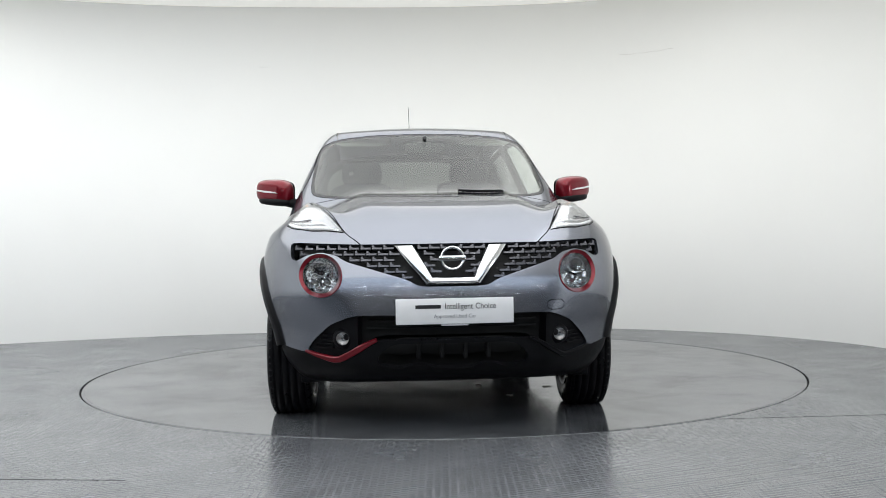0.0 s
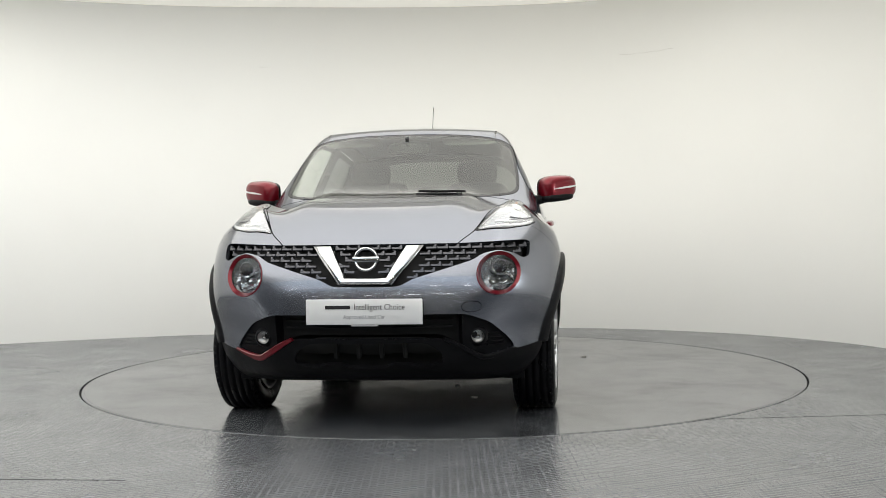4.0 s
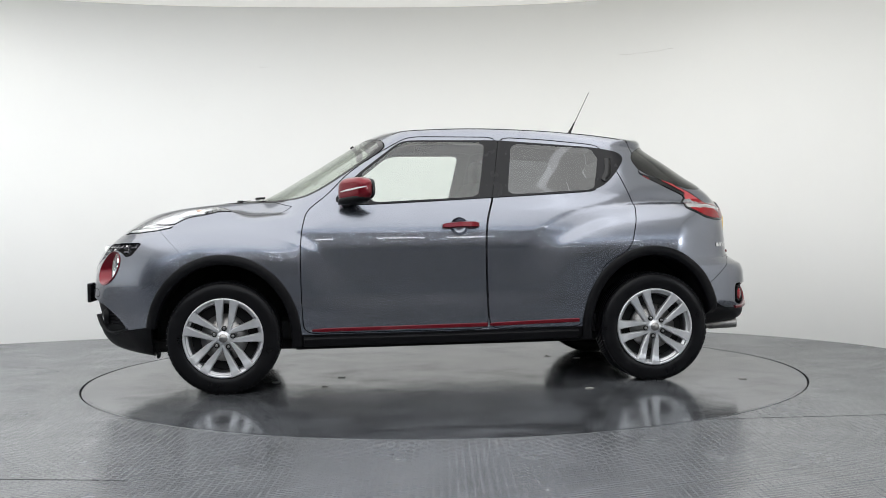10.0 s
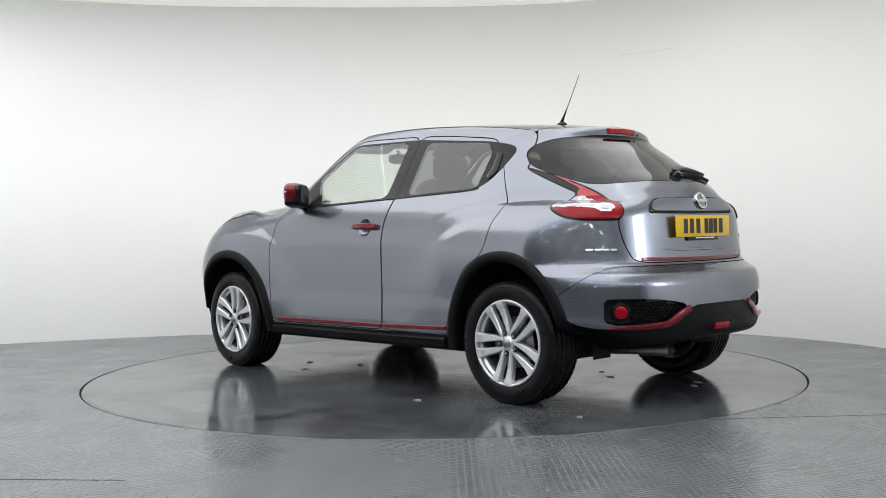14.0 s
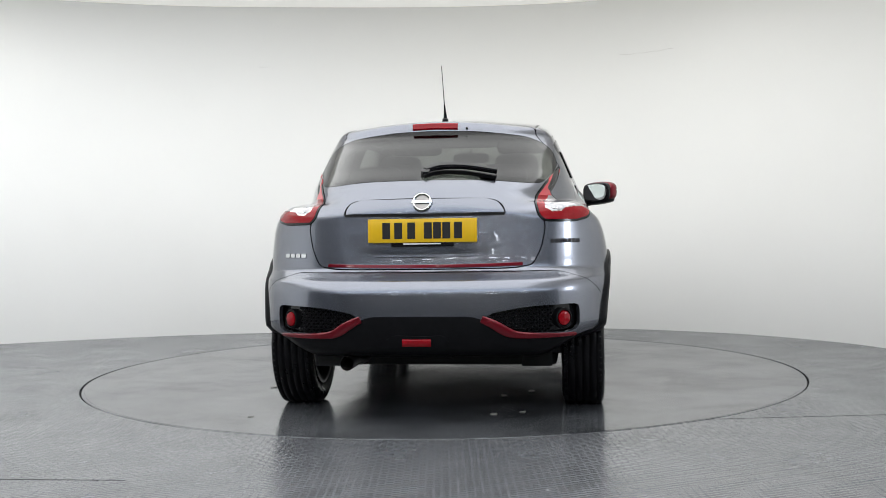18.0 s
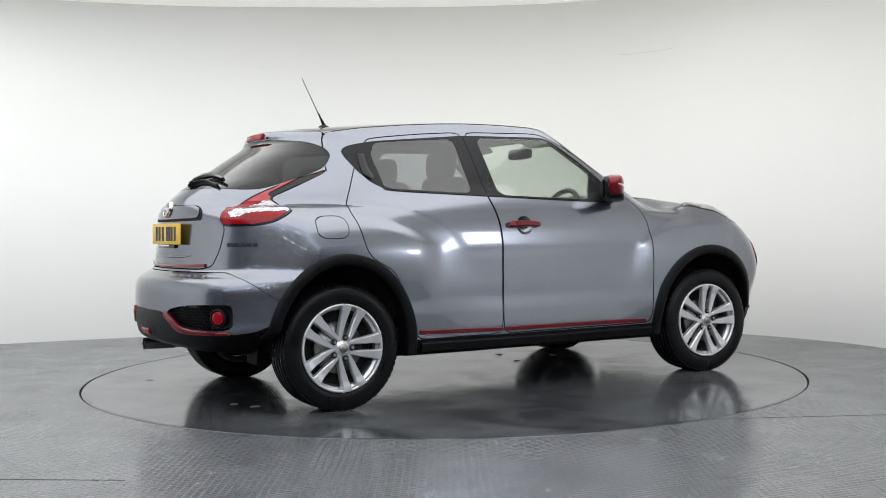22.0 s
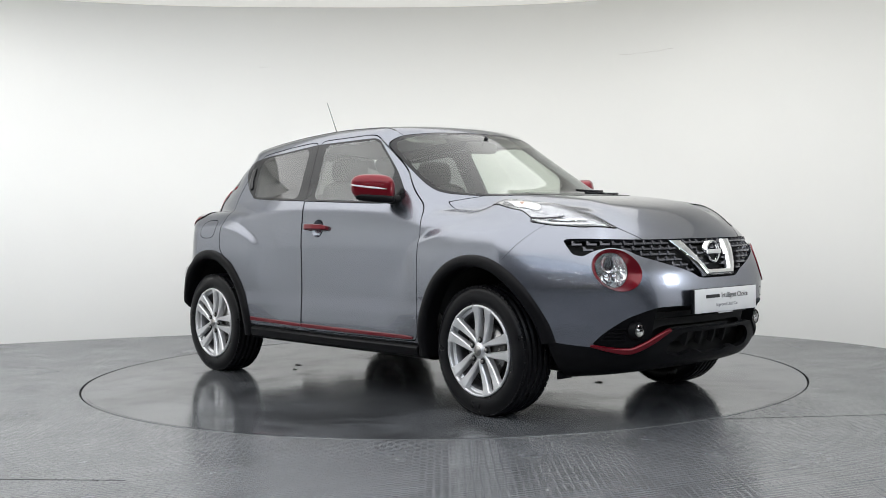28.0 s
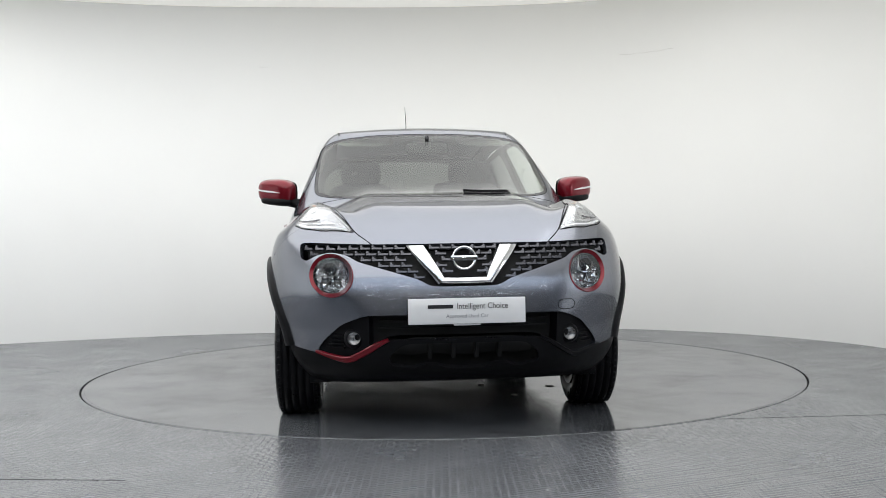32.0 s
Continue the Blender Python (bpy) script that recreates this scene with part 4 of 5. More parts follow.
def shape(name, v, f, mat, parent, label="", m=None, angle=40):
    """Verts and faces as one part, normals put right, placed by m."""
    bm = bmesh.new()
    bv = [bm.verts.new(m @ Vector(p) if m is not None else p) for p in v]
    for p in f:
        bm.faces.new([bv[i] for i in p])
    bmesh.ops.remove_doubles(bm, verts=bm.verts[:], dist=1e-5)
    bmesh.ops.recalc_face_normals(bm, faces=bm.faces[:])
    return part(name, bm, mat, parent, label, angle=angle)


def facing(p, n):
    """A frame at p whose y axis points along n and whose z axis leans up."""
    n = Vector(n).normalized()
    x = n.cross(Vector((0, 0, 1))).normalized()
    z = x.cross(n)
    m = Matrix((x, n, z)).transposed().to_4x4()
    m.translation = Vector(p)
    return m


def turned(name, profile, p, n, mat, parent, label="", seg=48):
    v, f = lathe(profile, seg)
    return shape(name, v, f, mat, parent, label, facing(p, n), 35)


def block(name, size, p, n, mat, parent, label="", bevel=0.003, roll=0.0):
    """A bevelled slab: width, depth along n, height."""
    bm = bmesh.new()
    w, d, h = size
    box(bm, -w / 2, w / 2, -d / 2, d / 2, -h / 2, h / 2, bevel, 2, facing(p, n) @ Matrix.Rotation(radians(roll), 4, "Y"))
    return part(name, bm, mat, parent, label, angle=40)


def lettering(name, text, size, m, mat, parent, label="", stretch=1.0):
    c = bpy.data.curves.new(name, "FONT")
    c.body, c.size, c.align_x, c.align_y, c.extrude = text, size, "LEFT", "CENTER", 0.0006
    ob = bpy.data.objects.new(name, c)
    scene.collection.objects.link(ob)
    bpy.context.view_layer.update()
    me = bpy.data.meshes.new_from_object(ob.evaluated_get(bpy.context.evaluated_depsgraph_get()))
    bpy.data.objects.remove(ob)
    me.transform(m @ Matrix.Diagonal((stretch, 1, 1, 1)))
    me.materials.clear()
    me.materials.append(mat)
    made = new(name, me)
    made.parent = parent
    if label:
        made["label"] = label
    return made


def superellipsoid(name, centre, radii, e1, e2, mat, parent, label="", nu=28, nv=16, warp=None):
    v, f = [], []
    def pw(c, e):
        return math.copysign(abs(c) ** e, c)
    for i in range(nv + 1):
        a = -math.pi / 2 + math.pi * i / nv
        for j in range(nu):
            b = 2 * math.pi * j / nu
            p = Vector((radii[0] * pw(math.cos(a), e1) * pw(math.cos(b), e2), radii[1] * pw(math.cos(a), e1) * pw(math.sin(b), e2), radii[2] * pw(math.sin(a), e1)))
            if warp:
                p = warp(p)
            v.append(p + Vector(centre))
    for i in range(nv):
        for j in range(nu):
            f.append((i * nu + j, i * nu + (j + 1) % nu, (i + 1) * nu + (j + 1) % nu, (i + 1) * nu + j))
    return shape(name, v, f, mat, parent, label, None, 50)


def build_front(car):
    back = panel("grille_backing", CUTS["grille"], UNDER, car, "black recess behind the grille", 0.004, None, 0, -0.05)
    corner, middle = take(CUTS["mouth"], lambda v: 0.435 - np.abs(v[:, 1]))
    panel("intake_backing", middle, UNDER, car, "black air intake recess", 0.004, None, 0, -0.075)
    for s in (1, -1):
        panel("fog_lamp_surround", corner, BLACK, car, "black plastic corner round the fog lamp", 0.07, UNDER, s, -0.018)
    panel("lower_intake_backing", CUTS["low"], UNDER, car, "black lower intake recess", 0.004, None, 0, -0.09)
    # chrome V
    for name, poly in (("grille_chrome", [(-.255, .855), (-.170, .855), (-.090, .714), (-.122, .679)]), ("grille_chrome", [(-.122, .679), (-.090, .714), (.090, .714), (.122, .679)]),
                       ("grille_chrome", [(.122, .679), (.090, .714), (.170, .855), (.255, .855)])):
        k, rows = 6, []
        (ay, az), (by, bz), (cy, cz), (dy, dz) = poly
        for i in range(k + 1):
            t = i / k
            rows.append([(ay + (dy - ay) * t, az + (dz - az) * t), (by + (cy - by) * t, bz + (cz - bz) * t)])
        pts = []
        for (y0, z0), (y1, z1) in rows:
            for w, o in ((0, -0.03), (0.0, 0.0), (0.14, 0.010), (0.5, 0.017), (0.86, 0.012), (1.0, -0.004), (1.0, -0.03)):
                pts.append((y0 + (y1 - y0) * w, z0 + (z1 - z0) * w, o))
        q = np.array(pts)
        xs = front_x(q[:, 0], q[:, 1]) + q[:, 2]
        v = [(x, y, z) for x, (y, z, o) in zip(xs, pts)]
        f = [(i * 7 + j, i * 7 + j + 1, i * 7 + 8 + j, i * 7 + 7 + j) for i in range(k) for j in range(6)]
        shape(name, v, f, CHROME, car, "polished chrome V-shaped grille surround", None, 45)
    # grille pieces: hooked slats in rows
    poly = rounded(GRILLE, 2, 0.12)
    mesh = None
    spots = []
    for row, z in enumerate(np.arange(0.690, 0.866, 0.0265)):
        for y in np.arange(-0.725 + 0.026 * ((row + 1) % 2), 0.73, 0.052):
            inner = 0.100 + (z - 0.727) * 0.47
            if inner - 0.01 < abs(y) < inner + 0.105 and z > 0.72 or abs(y) < 0.16 and z < 0.735 or math.hypot(y, z - 0.788) < 0.062:
                continue
            if math.hypot(abs(y) - LAMP_Y, z - LAMP_Z) > LAMP_R + 0.012:
                spots.append((y, z))
    spots = np.array(spots)
    spots = spots[distance(np.abs(spots[:, 0]), spots[:, 1], poly) < -0.010]
    for (y, z), q, n in zip(spots, *on_front(spots, -0.012)):
        if mesh is None:
            bm = bmesh.new()
            for x0, x1, y0, y1, z0, z1 in ((-.0245, .0245, -.010, .008, -.0060, .0045), (.0145, .0245, -.010, .008, .0030, .0165), (.0080, .0170, -.010, .007, .0030, .0095)):
                box(bm, x0, x1, y0, y1, z0, z1, 0.0015, 1)
            ob = mesh = part("grille_slat", bm, SLAT, back)
        else:
            ob = new("grille_slat", mesh.data)
            ob.parent = back
        nn = Vector(n)
        nn.z = nn.z * 0.3 + 0.15
        ob.matrix_basis = facing(q, nn) @ Matrix.Diagonal((1 if y < 0 else -1, 1, 1, 1))
    # round badge: ring and bar
    q, n = on_front([(0.0, 0.790)], 0.010)
    d = Vector((1, 0, 0.12))
    turned("badge_ring", [(0.042, 0.0), (0.044, 0.008), (0.050, 0.011), (0.055, 0.008), (0.057, -0.004), (0.057, -0.02)], q[0], d, CHROME, car, "chrome badge ring", 56)
    block("badge_bar", (0.122, 0.014, 0.024), Vector(q[0]) + d * 0.006, d, CHROME, car, "chrome badge bar", 0.004)
    # number plate
    c = Vector((2.128, 0, 0.5645))
    holder = block("plate_holder", (0.530, 0.022, 0.116), c - Vector((0.014, 0, 0.0)), (1, 0, 0), GLOSS, car, "black plate holder", 0.004)
    plate = block("number_plate", (0.524, 0.006, 0.114), c, (1, 0, 0), WHITE, car, "white dealer plate with grey print", 0.0025)
    frame_m = Matrix(((0, 0, 1, c.x + 0.0035), (1, 0, 0, 0), (0, 1, 0, c.z), (0, 0, 0, 1)))
    lettering("plate_lettering", "Intelligent Choice", 0.0375, frame_m @ Matrix.Translation((-0.046, 0.0205, 0)), INK, plate, "", 0.86)
    bm = bmesh.new()
    box(bm, -0.175, -0.062, 0.0125, 0.0285, 0, 0.0008, m=frame_m)
    part("plate_lettering", bm, INK, plate)
    lettering("plate_lettering", "Approved Used Car", 0.024, frame_m @ Matrix.Translation((-0.094, -0.0225, 0)), INK_GREY, plate, "", 0.96)
    bm = bmesh.new()
    box(bm, -0.06, 0.06, -0.0645, -0.0585, -0.012, -0.006, m=frame_m)
    part("plate_lettering", bm, WHITE, holder)
    # headlamps, fog lamps
    for s in (1, -1):
        p, n = on_front([(s * LAMP_Y, LAMP_Z)])
        # the lamp's face looks nearly straight ahead, so the red ring is deep on its inner side
        far = front_x(np.array([LAMP_Y + 0.08]), np.array([LAMP_Z]))[0]
        k = 64
        prof = [(0.0, -0.02, 0.0), (0.0, 0.004, 0.0), (0.10, 0.007, 0.05), (0.35, 0.001, 0.20), (0.8, -0.004, 0.75), (1.0, -0.006, 1.0)]
        pts, deep = [], []
        for i in range(k):
            a = 2 * math.pi * i / k
            for t, o, w in prof:
                r = LAMP_R - 0.001 + (0.0845 - LAMP_R) * t
                pts.append((s * (LAMP_Y + 0.004 * t + r * math.cos(a)), LAMP_Z + 0.002 * t + r * math.sin(a), o))
                deep.append(w)
        q = np.array(pts)
        g, nn = on_front(q[:, :2])
        v = g + nn * q[:, 2:3]
        flat = far + 0.004 + 0.42 * (v[:, 0] - far)
        v[:, 0] += np.array(deep) * (np.minimum(flat, v[:, 0]) - v[:, 0])
        m = len(prof)
        f = [(i * m + j, ((i + 1) % k) * m + j, ((i + 1) % k) * m + j + 1, i * m + j + 1) for i in range(k) for j in range(m - 1)]
        rim = v[m - 1::m]
        mid = rim.mean(0)
        # bowl: rings shrinking towards a deep centre, with facets
        bv, bf = [], []
        for u, (sh, dp) in enumerate(((1.0, 0.004), (0.96, 0.024), (0.80, 0.046), (0.55, 0.060), (0.25, 0.066))):
            bv += [tuple(mid + (e - mid) * sh - np.array([dp + (0.004 if (i // 4) % 2 and u > 1 else 0), 0, 0])) for i, e in enumerate(rim)]
        for u in range(4):
            bf += [(u * k + i, u * k + (i + 1) % k, (u + 1) * k + (i + 1) % k, (u + 1) * k + i) for i in range(k)]
        bf.append(tuple(4 * k + i for i in range(k)))
        lamp = shape("headlamp", bv, bf, REFLECTOR, car, "round headlamp with a silver reflector in a red ring", None, 20)
        shape("headlamp_ring", v, f, RED, lamp, "red painted headlamp ring", None, 30)
        cv, cf = [], []
        for u, (sh, up) in enumerate(((1.0, -0.001), (0.85, 0.006), (0.6, 0.012), (0.3, 0.016), (0.05, 0.017))):
            cv += [tuple(mid + (e - mid) * sh + np.array([up, 0, 0])) for e in rim]
        for u in range(4):
            cf += [(u * k + i, u * k + (i + 1) % k, (u + 1) * k + (i + 1) % k, (u + 1) * k + i) for i in range(k)]
        cf.append(tuple(4 * k + i for i in range(k)))
        shape("lamp_cover", cv, cf, LENS, lamp, "clear lamp cover", None, 60)
        d = Vector((1, 0.16 * s, 0))
        c = Vector(mid) + Vector((-0.022, s * 0.004, 0.026))
        turned("projector_lens", [(0.0, 0.016), (0.018, 0.012), (0.028, 0.003), (0.031, -0.006)], c, d, GLOSS, lamp, "dark glass projector lens", 32)
        turned("projector_ring", [(0.031, -0.01), (0.032, 0.005), (0.037, 0.006), (0.041, -0.004), (0.042, -0.03)], c, d, CHROME, lamp, "", 40)
        for dy, dz, r in ((0.030, -0.034, 0.024), (-0.026, -0.036, 0.022), (0.045, 0.006, 0.014)):
            c = Vector(mid) + Vector((-0.024, s * dy, dz))
            turned("bulb_reflector", [(0.0, -0.016), (r * 0.5, -0.013), (r * 0.85, -0.002), (r, 0.005), (r * 1.08, 0.0), (r * 1.1, -0.02)], c, d, CHROME, lamp, "", 28)
        q, n = on_front([(s * 0.502, 0.437)], -0.009)
        fog = turned("fog_lamp", [(0.0, -0.008), (0.014, -0.006), (0.025, 0.001), (0.029, 0.006)], q[0], (1, 0.12 * s, 0), STEEL, car, "round clear fog lamp in a black surround", 32)
        turned("fog_lamp_glass", [(0.0, 0.013), (0.016, 0.011), (0.029, 0.006)], q[0], (1, 0.12 * s, 0), LENS, fog, "", 32)
        turned("fog_lamp_bulb", [(0.0, 0.004), (0.006, 0.003), (0.010, -0.002), (0.010, -0.008)], q[0], (1, 0.12 * s, 0), CHROME, fog, "", 20)
        turned("fog_lamp_ring", [(0.029, 0.005), (0.031, 0.010), (0.036, 0.008), (0.046, -0.008), (0.048, -0.02)], q[0], (1, 0.12 * s, 0), BLACK, fog, "", 40)
        # slats beside the fog lamp
        for i, z in enumerate((0.392, 0.410, 0.428, 0.446)):
            y0, y1 = s * 0.545, s * (0.618 - 0.012 * i + 0.01)
            g, nn = on_front(refine([(y0, z), (y1, z)], 3), -0.014)
            ribbon("intake_slat", g, nn, 0.007, 0.008, BLACK, car)
        # edge of the lip below the intake
        line = refine([(s * .665, .372), (s * .60, .352), (s * .525, .340), (s * .47, .365), (s * .40, .408), (s * .345, .436)], 5)
        g, nn = on_front(line, 0.002)
        ribbon("lip_edge", g, nn, 0.030 if s < 0 else 0.022, 0.007, RED if s < 0 else BLACK, car, "red lip accent beside the fog lamp" if s < 0 else "", np.interp(np.linspace(0, 1, len(line)), [0, 0.35, 0.75, 1], [0.35, 1.0, 1.0, 0.5]))
        # air deflector ahead of the wheel
        bm = bmesh.new()
        box(bm, 1.645, 1.655, s * 0.60, s * 0.70, 0.200, 0.24, 0.003)
        part("air_deflector", bm, BLACK, car, "black rubber air deflector", angle=40)
    for z in (0.470, 0.505):
        g, nn = on_front(refine([(-0.40, z), (0.0, z), (0.40, z)], 6), -0.060)
        ribbon("intake_bar", g, nn, 0.006, 0.008, UNDER, car)
    for y in (-0.16, -0.05, 0.06, 0.17):
        g, nn = on_front(refine([(y, 0.315), (y, 0.405)], 4), -0.065)
        ribbon("lower_intake_rib", g, nn, 0.020, 0.014, UNDER, car)
    bm = bmesh.new()
    box(bm, 1.62, 1.90, -0.46, 0.46, 0.27, 0.58, 0.02)
    part("radiator", bm, UNDER, car, "dark radiator behind the intakes", angle=40)
    # wing lamps: clear cover over a silver reflector with an indicator bowl
    panel_wing = CUTS["wing"]
    for s in (1, -1):
        base = panel("wing_lamp", panel_wing, CLEAR_LENS, car, "boomerang-shaped clear lamp with silver reflectors on the wing", 0.01, UNDER, s, -0.012)
        panel("lamp_cover", panel_wing, LENS, base, "clear lamp cover", 0.003, None, s, 0.003)
        q = np.array([(1.40, s * 0.665, 0)])
        q[:, 2] = top_z(q[:, 0], q[:, 1]) - 0.010
        def strip(name, pts, wide, thick, mat, deep, label="", taper=None):
            line = refine(pts, 5)
            g = np.stack([line[:, 0], s * line[:, 1], top_z(line[:, 0], s * line[:, 1])], 1)
            nn = normals_at(g)
            w = None if taper is None else np.interp(np.linspace(0, 1, len(g)), *taper)
            return ribbon(name, g - nn * deep, nn, wide, thick, mat, base, label, w)
        strip("indicator_tray", [(1.27, 0.686), (1.36, 0.684), (1.47, 0.680), (1.53, 0.672)], 0.050, 0.003, CHROME, 0.010, "silver indicator tray", ([0, 0.4, 0.8, 1], [0.35, 1, 1, 0.4]))
        strip("lamp_end", [(1.245, 0.683), (1.30, 0.690), (1.37, 0.700)], 0.026, 0.004, GLOSS, 0.005, "dark lamp end", ([0, 0.5, 1], [0.4, 1, 0.3]))
        superellipsoid("indicator_bulb", q[0] + np.array([0.0, 0, 0.002]), (0.018, 0.010, 0.007), 1, 1, AMBER, base, "amber bulb", 12, 8)
        strip("daytime_strip", [(1.57, 0.742), (1.65, 0.697), (1.73, 0.625), (1.81, 0.525)], 0.016, 0.004, WHITE, 0.004, "white daytime running strip", ([0, 0.3, 1], [0.5, 1, 0.6]))
        strip("daytime_tray", [(1.60, 0.700), (1.67, 0.645), (1.74, 0.575)], 0.020, 0.003, CHROME, 0.008, "", ([0, 0.5, 1], [0.5, 1, 0.4]))
        strip("lamp_divider", [(1.530, 0.744), (1.585, 0.715), (1.635, 0.668), (1.655, 0.640)], 0.006, 0.005, SLAT, 0.001, "black divider", ([0, 0.6, 1], [1, 0.8, 0.3]))
        strip("lamp_edge", [(1.845, 0.490), (1.763, 0.612), (1.711, 0.662), (1.636, 0.722), (1.552, 0.759)], 0.003, 0.003, GLOSS, 0.0, "thin black lamp edge")
        strip("lamp_edge", [(1.845, 0.484), (1.72, 0.545), (1.60, 0.589), (1.50, 0.603), (1.36, 0.616), (1.28, 0.643), (1.22, 0.680)], 0.003, 0.003, GLOSS, 0.0, "thin black lamp edge")
        strip("lamp_edge", [(1.22, 0.690), (1.35, 0.720), (1.46, 0.728), (1.53, 0.742)], 0.003, 0.003, GLOSS, 0.0, "thin black lamp edge")
    # windscreen wipers
    for a, b in (((0.375, 1.116), (0.13, 1.121)),):
        line = refine([a, ((a[0] + b[0]) / 2, max(a[1], b[1]) - 0.006), b], 6)
        g, nn = on_front(line, 0.012)
        arm = ribbon("windscreen_wiper", g, nn, 0.016, 0.006, BLACK, car, "black windscreen wiper", np.interp(np.linspace(0, 1, len(line)), [0, 1], [1.2, 0.5]))
        g2, n2 = on_front(line * np.array([0.98, 1]) + np.array([0, -0.010]), 0.005)
        ribbon("wiper_blade", g2, n2, 0.008, 0.005, GLOSS, arm)
    q, n = on_front([(-0.44, 1.255)], -0.012)
    turned("screen_sensor", [(0.0, 0.004), (0.014, 0.004), (0.016, -0.002)], q[0], n[0], GLOSS, car, "small round dark sticker on the windscreen", 20)


def build_sides(car):
    for s in (1, -1):
        door, rear = CUTS["doors"][s, 0], CUTS["doors"][s, 1]
        # mirrors: swept housings, turned about the foot so that the outer end lies further back
        sweep = Matrix.Rotation(s * radians(36), 3, "Z")
        def lean(p):
            k = p.y * s / 0.118
            return sweep @ Vector((p.x * (1.0 - 0.14 * k), p.y, p.z * (1.0 - 0.10 * k) + 0.010 * k))
        mid = Vector((0.500, s * 0.884, 1.154))
        base = superellipsoid("door_mirror", mid, (0.058, 0.119, 0.073), 0.62, 0.62, RED, car, "red door mirror on a black foot", 40, 22, lean)
        superellipsoid("mirror_base", mid + sweep @ Vector((0.0, -s * 0.010, -0.055)), (0.060, 0.108, 0.025), 0.6, 0.6, BLACK, base, "black mirror underside", 28, 10, lean)
        v, f = tube([(0.560, s * 0.755, 1.082), (0.548, s * 0.800, 1.088), (0.530, s * 0.860, 1.096)], [0.030, 0.024, 0.018], 14)
        shape("mirror_foot", v, f, BLACK, base)
        superellipsoid("mirror_bezel", mid + sweep @ Vector((-0.046, 0, 0)), (0.020, 0.108, 0.066), 0.5, 0.5, GLOSS, base, "black mirror bezel", 36, 16, lean)
        v, f = lathe([(0.0, 0.0), (0.6, 0.001), (1.0, 0.0)], 40)
        v = [(math.copysign(abs(x) ** 0.7, x) * 0.094, y, math.copysign(abs(z) ** 0.7, z) * 0.055) for x, y, z in v]
        shape("mirror_glass", v, f, MIRROR, base, "mirror glass", facing(mid + sweep @ Vector((-0.0675, 0, 0)), sweep @ Vector((-1, 0, 0))), 40)
        line, nn = [], []
        for i in range(19):
            b, h = math.radians(-25 + 105 * i / 18), -0.004 + 0.012 * i / 18
            c, e = math.cos(b), math.sin(b)
            w = (1 - (abs(h) / 0.073) ** (2 / 0.62)) ** 0.31
            p = lean(Vector((0.058 * w * math.copysign(abs(c) ** 0.62, c), s * 0.119 * w * math.copysign(abs(e) ** 0.62, e), h)))
            line.append(p + mid)
            nn.append(sweep @ Vector((c / 0.058, s * e / 0.119, 0)).normalized())
        line, nn = np.array(line), np.array(nn)
        ribbon("mirror_indicator", line, nn, 0.011, 0.003, WHITE, base, "white indicator strip", np.interp(np.linspace(0, 1, len(line)), [0, 0.25, 0.8, 1], [0.2, 1.0, 0.7, 0.4]))
        # front door handle: cup and red bar
        c, n = on_side(s, [(-0.103, 0.938)], 0.002)
        turned("handle_cup", [(0.0, -0.032), (0.018, -0.031), (0.034, -0.025), (0.046, -0.013), (0.0530, 0.0)], c[0], n[0], PAINT, door, "hollow behind the door handle", 36)
        line = refine([(-0.002, 0.9385), (-0.055, 0.9400), (-0.11, 0.9415), (-0.165, 0.942), (-0.218, 0.9425)], 4)
        g, nn = on_side(s, line, 0.0)
        out = np.interp(np.linspace(0, 1, len(line)), [0, 0.15, 0.5, 0.85, 1], [0.010, 0.024, 0.034, 0.030, 0.012])
        ribbon("door_handle", g + nn * out[:, None], nn, 0.034, 0.012, RED, door, "red door handle", np.interp(np.linspace(0, 1, len(line)), [0, 0.12, 0.88, 1], [0.55, 0.9, 1.05, 0.7]))
        # hidden rear door handle
        g, nn = on_side(s, refine([(-1.000, 1.200), (-1.035, 1.245), (-1.045, 1.335)], 5), 0.003)
        ribbon("rear_door_handle", g, nn, 0.046, 0.006, GLOSS, rear, "black handle hidden in the window pillar", np.interp(np.linspace(0, 1, len(g)), [0, 0.3, 1], [0.5, 1, 0.85]))
        # red sill strips
        for d, a, b in ((door, (0.762, 0.352), (-0.258, 0.360)), (rear, (-0.272, 0.360), (-0.806, 0.374))):
            line = refine([a, ((a[0] + b[0]) / 2, (a[1] + b[1]) / 2), b], 10)
            g, nn = on_side(s, line, 0.002)
            ribbon("sill_strip", g, nn, 0.024, 0.007, RED, d, "red strip along the door bottom", np.interp(np.linspace(0, 1, len(line)), [0, 0.1, 1], [0.55, 0.9, 1]))
        # side skirt
        line = refine([(0.81, 0.288), (0.4, 0.288), (-0.2, 0.290), (-0.80, 0.296)], 8)
        g, nn = on_side(s, line, 0.006)
        ribbon("side_skirt", g, nn, 0.055, 0.016, BLACK, car, "black plastic side skirt")
        # belt moulding and roof ditch moulding
        line = refine([(0.60, 1.081), (0.39, 1.078), (-0.30, 1.108), (-0.84, 1.135), (-0.95, 1.149)], 8)
        g, nn = on_side(s, line, 0.001)
        ribbon("belt_moulding", g, nn, 0.013, 0.004, TRIM, door, "black belt moulding")
        x = np.linspace(0.26, -1.20, 30)
        g = np.stack([x, np.full(30, s * 0.515), top_z(x, np.full(30, s * 0.515))], 1)
        ribbon("roof_moulding", g, normals_at(g), 0.012, 0.002, TRIM, car, "black roof ditch moulding")


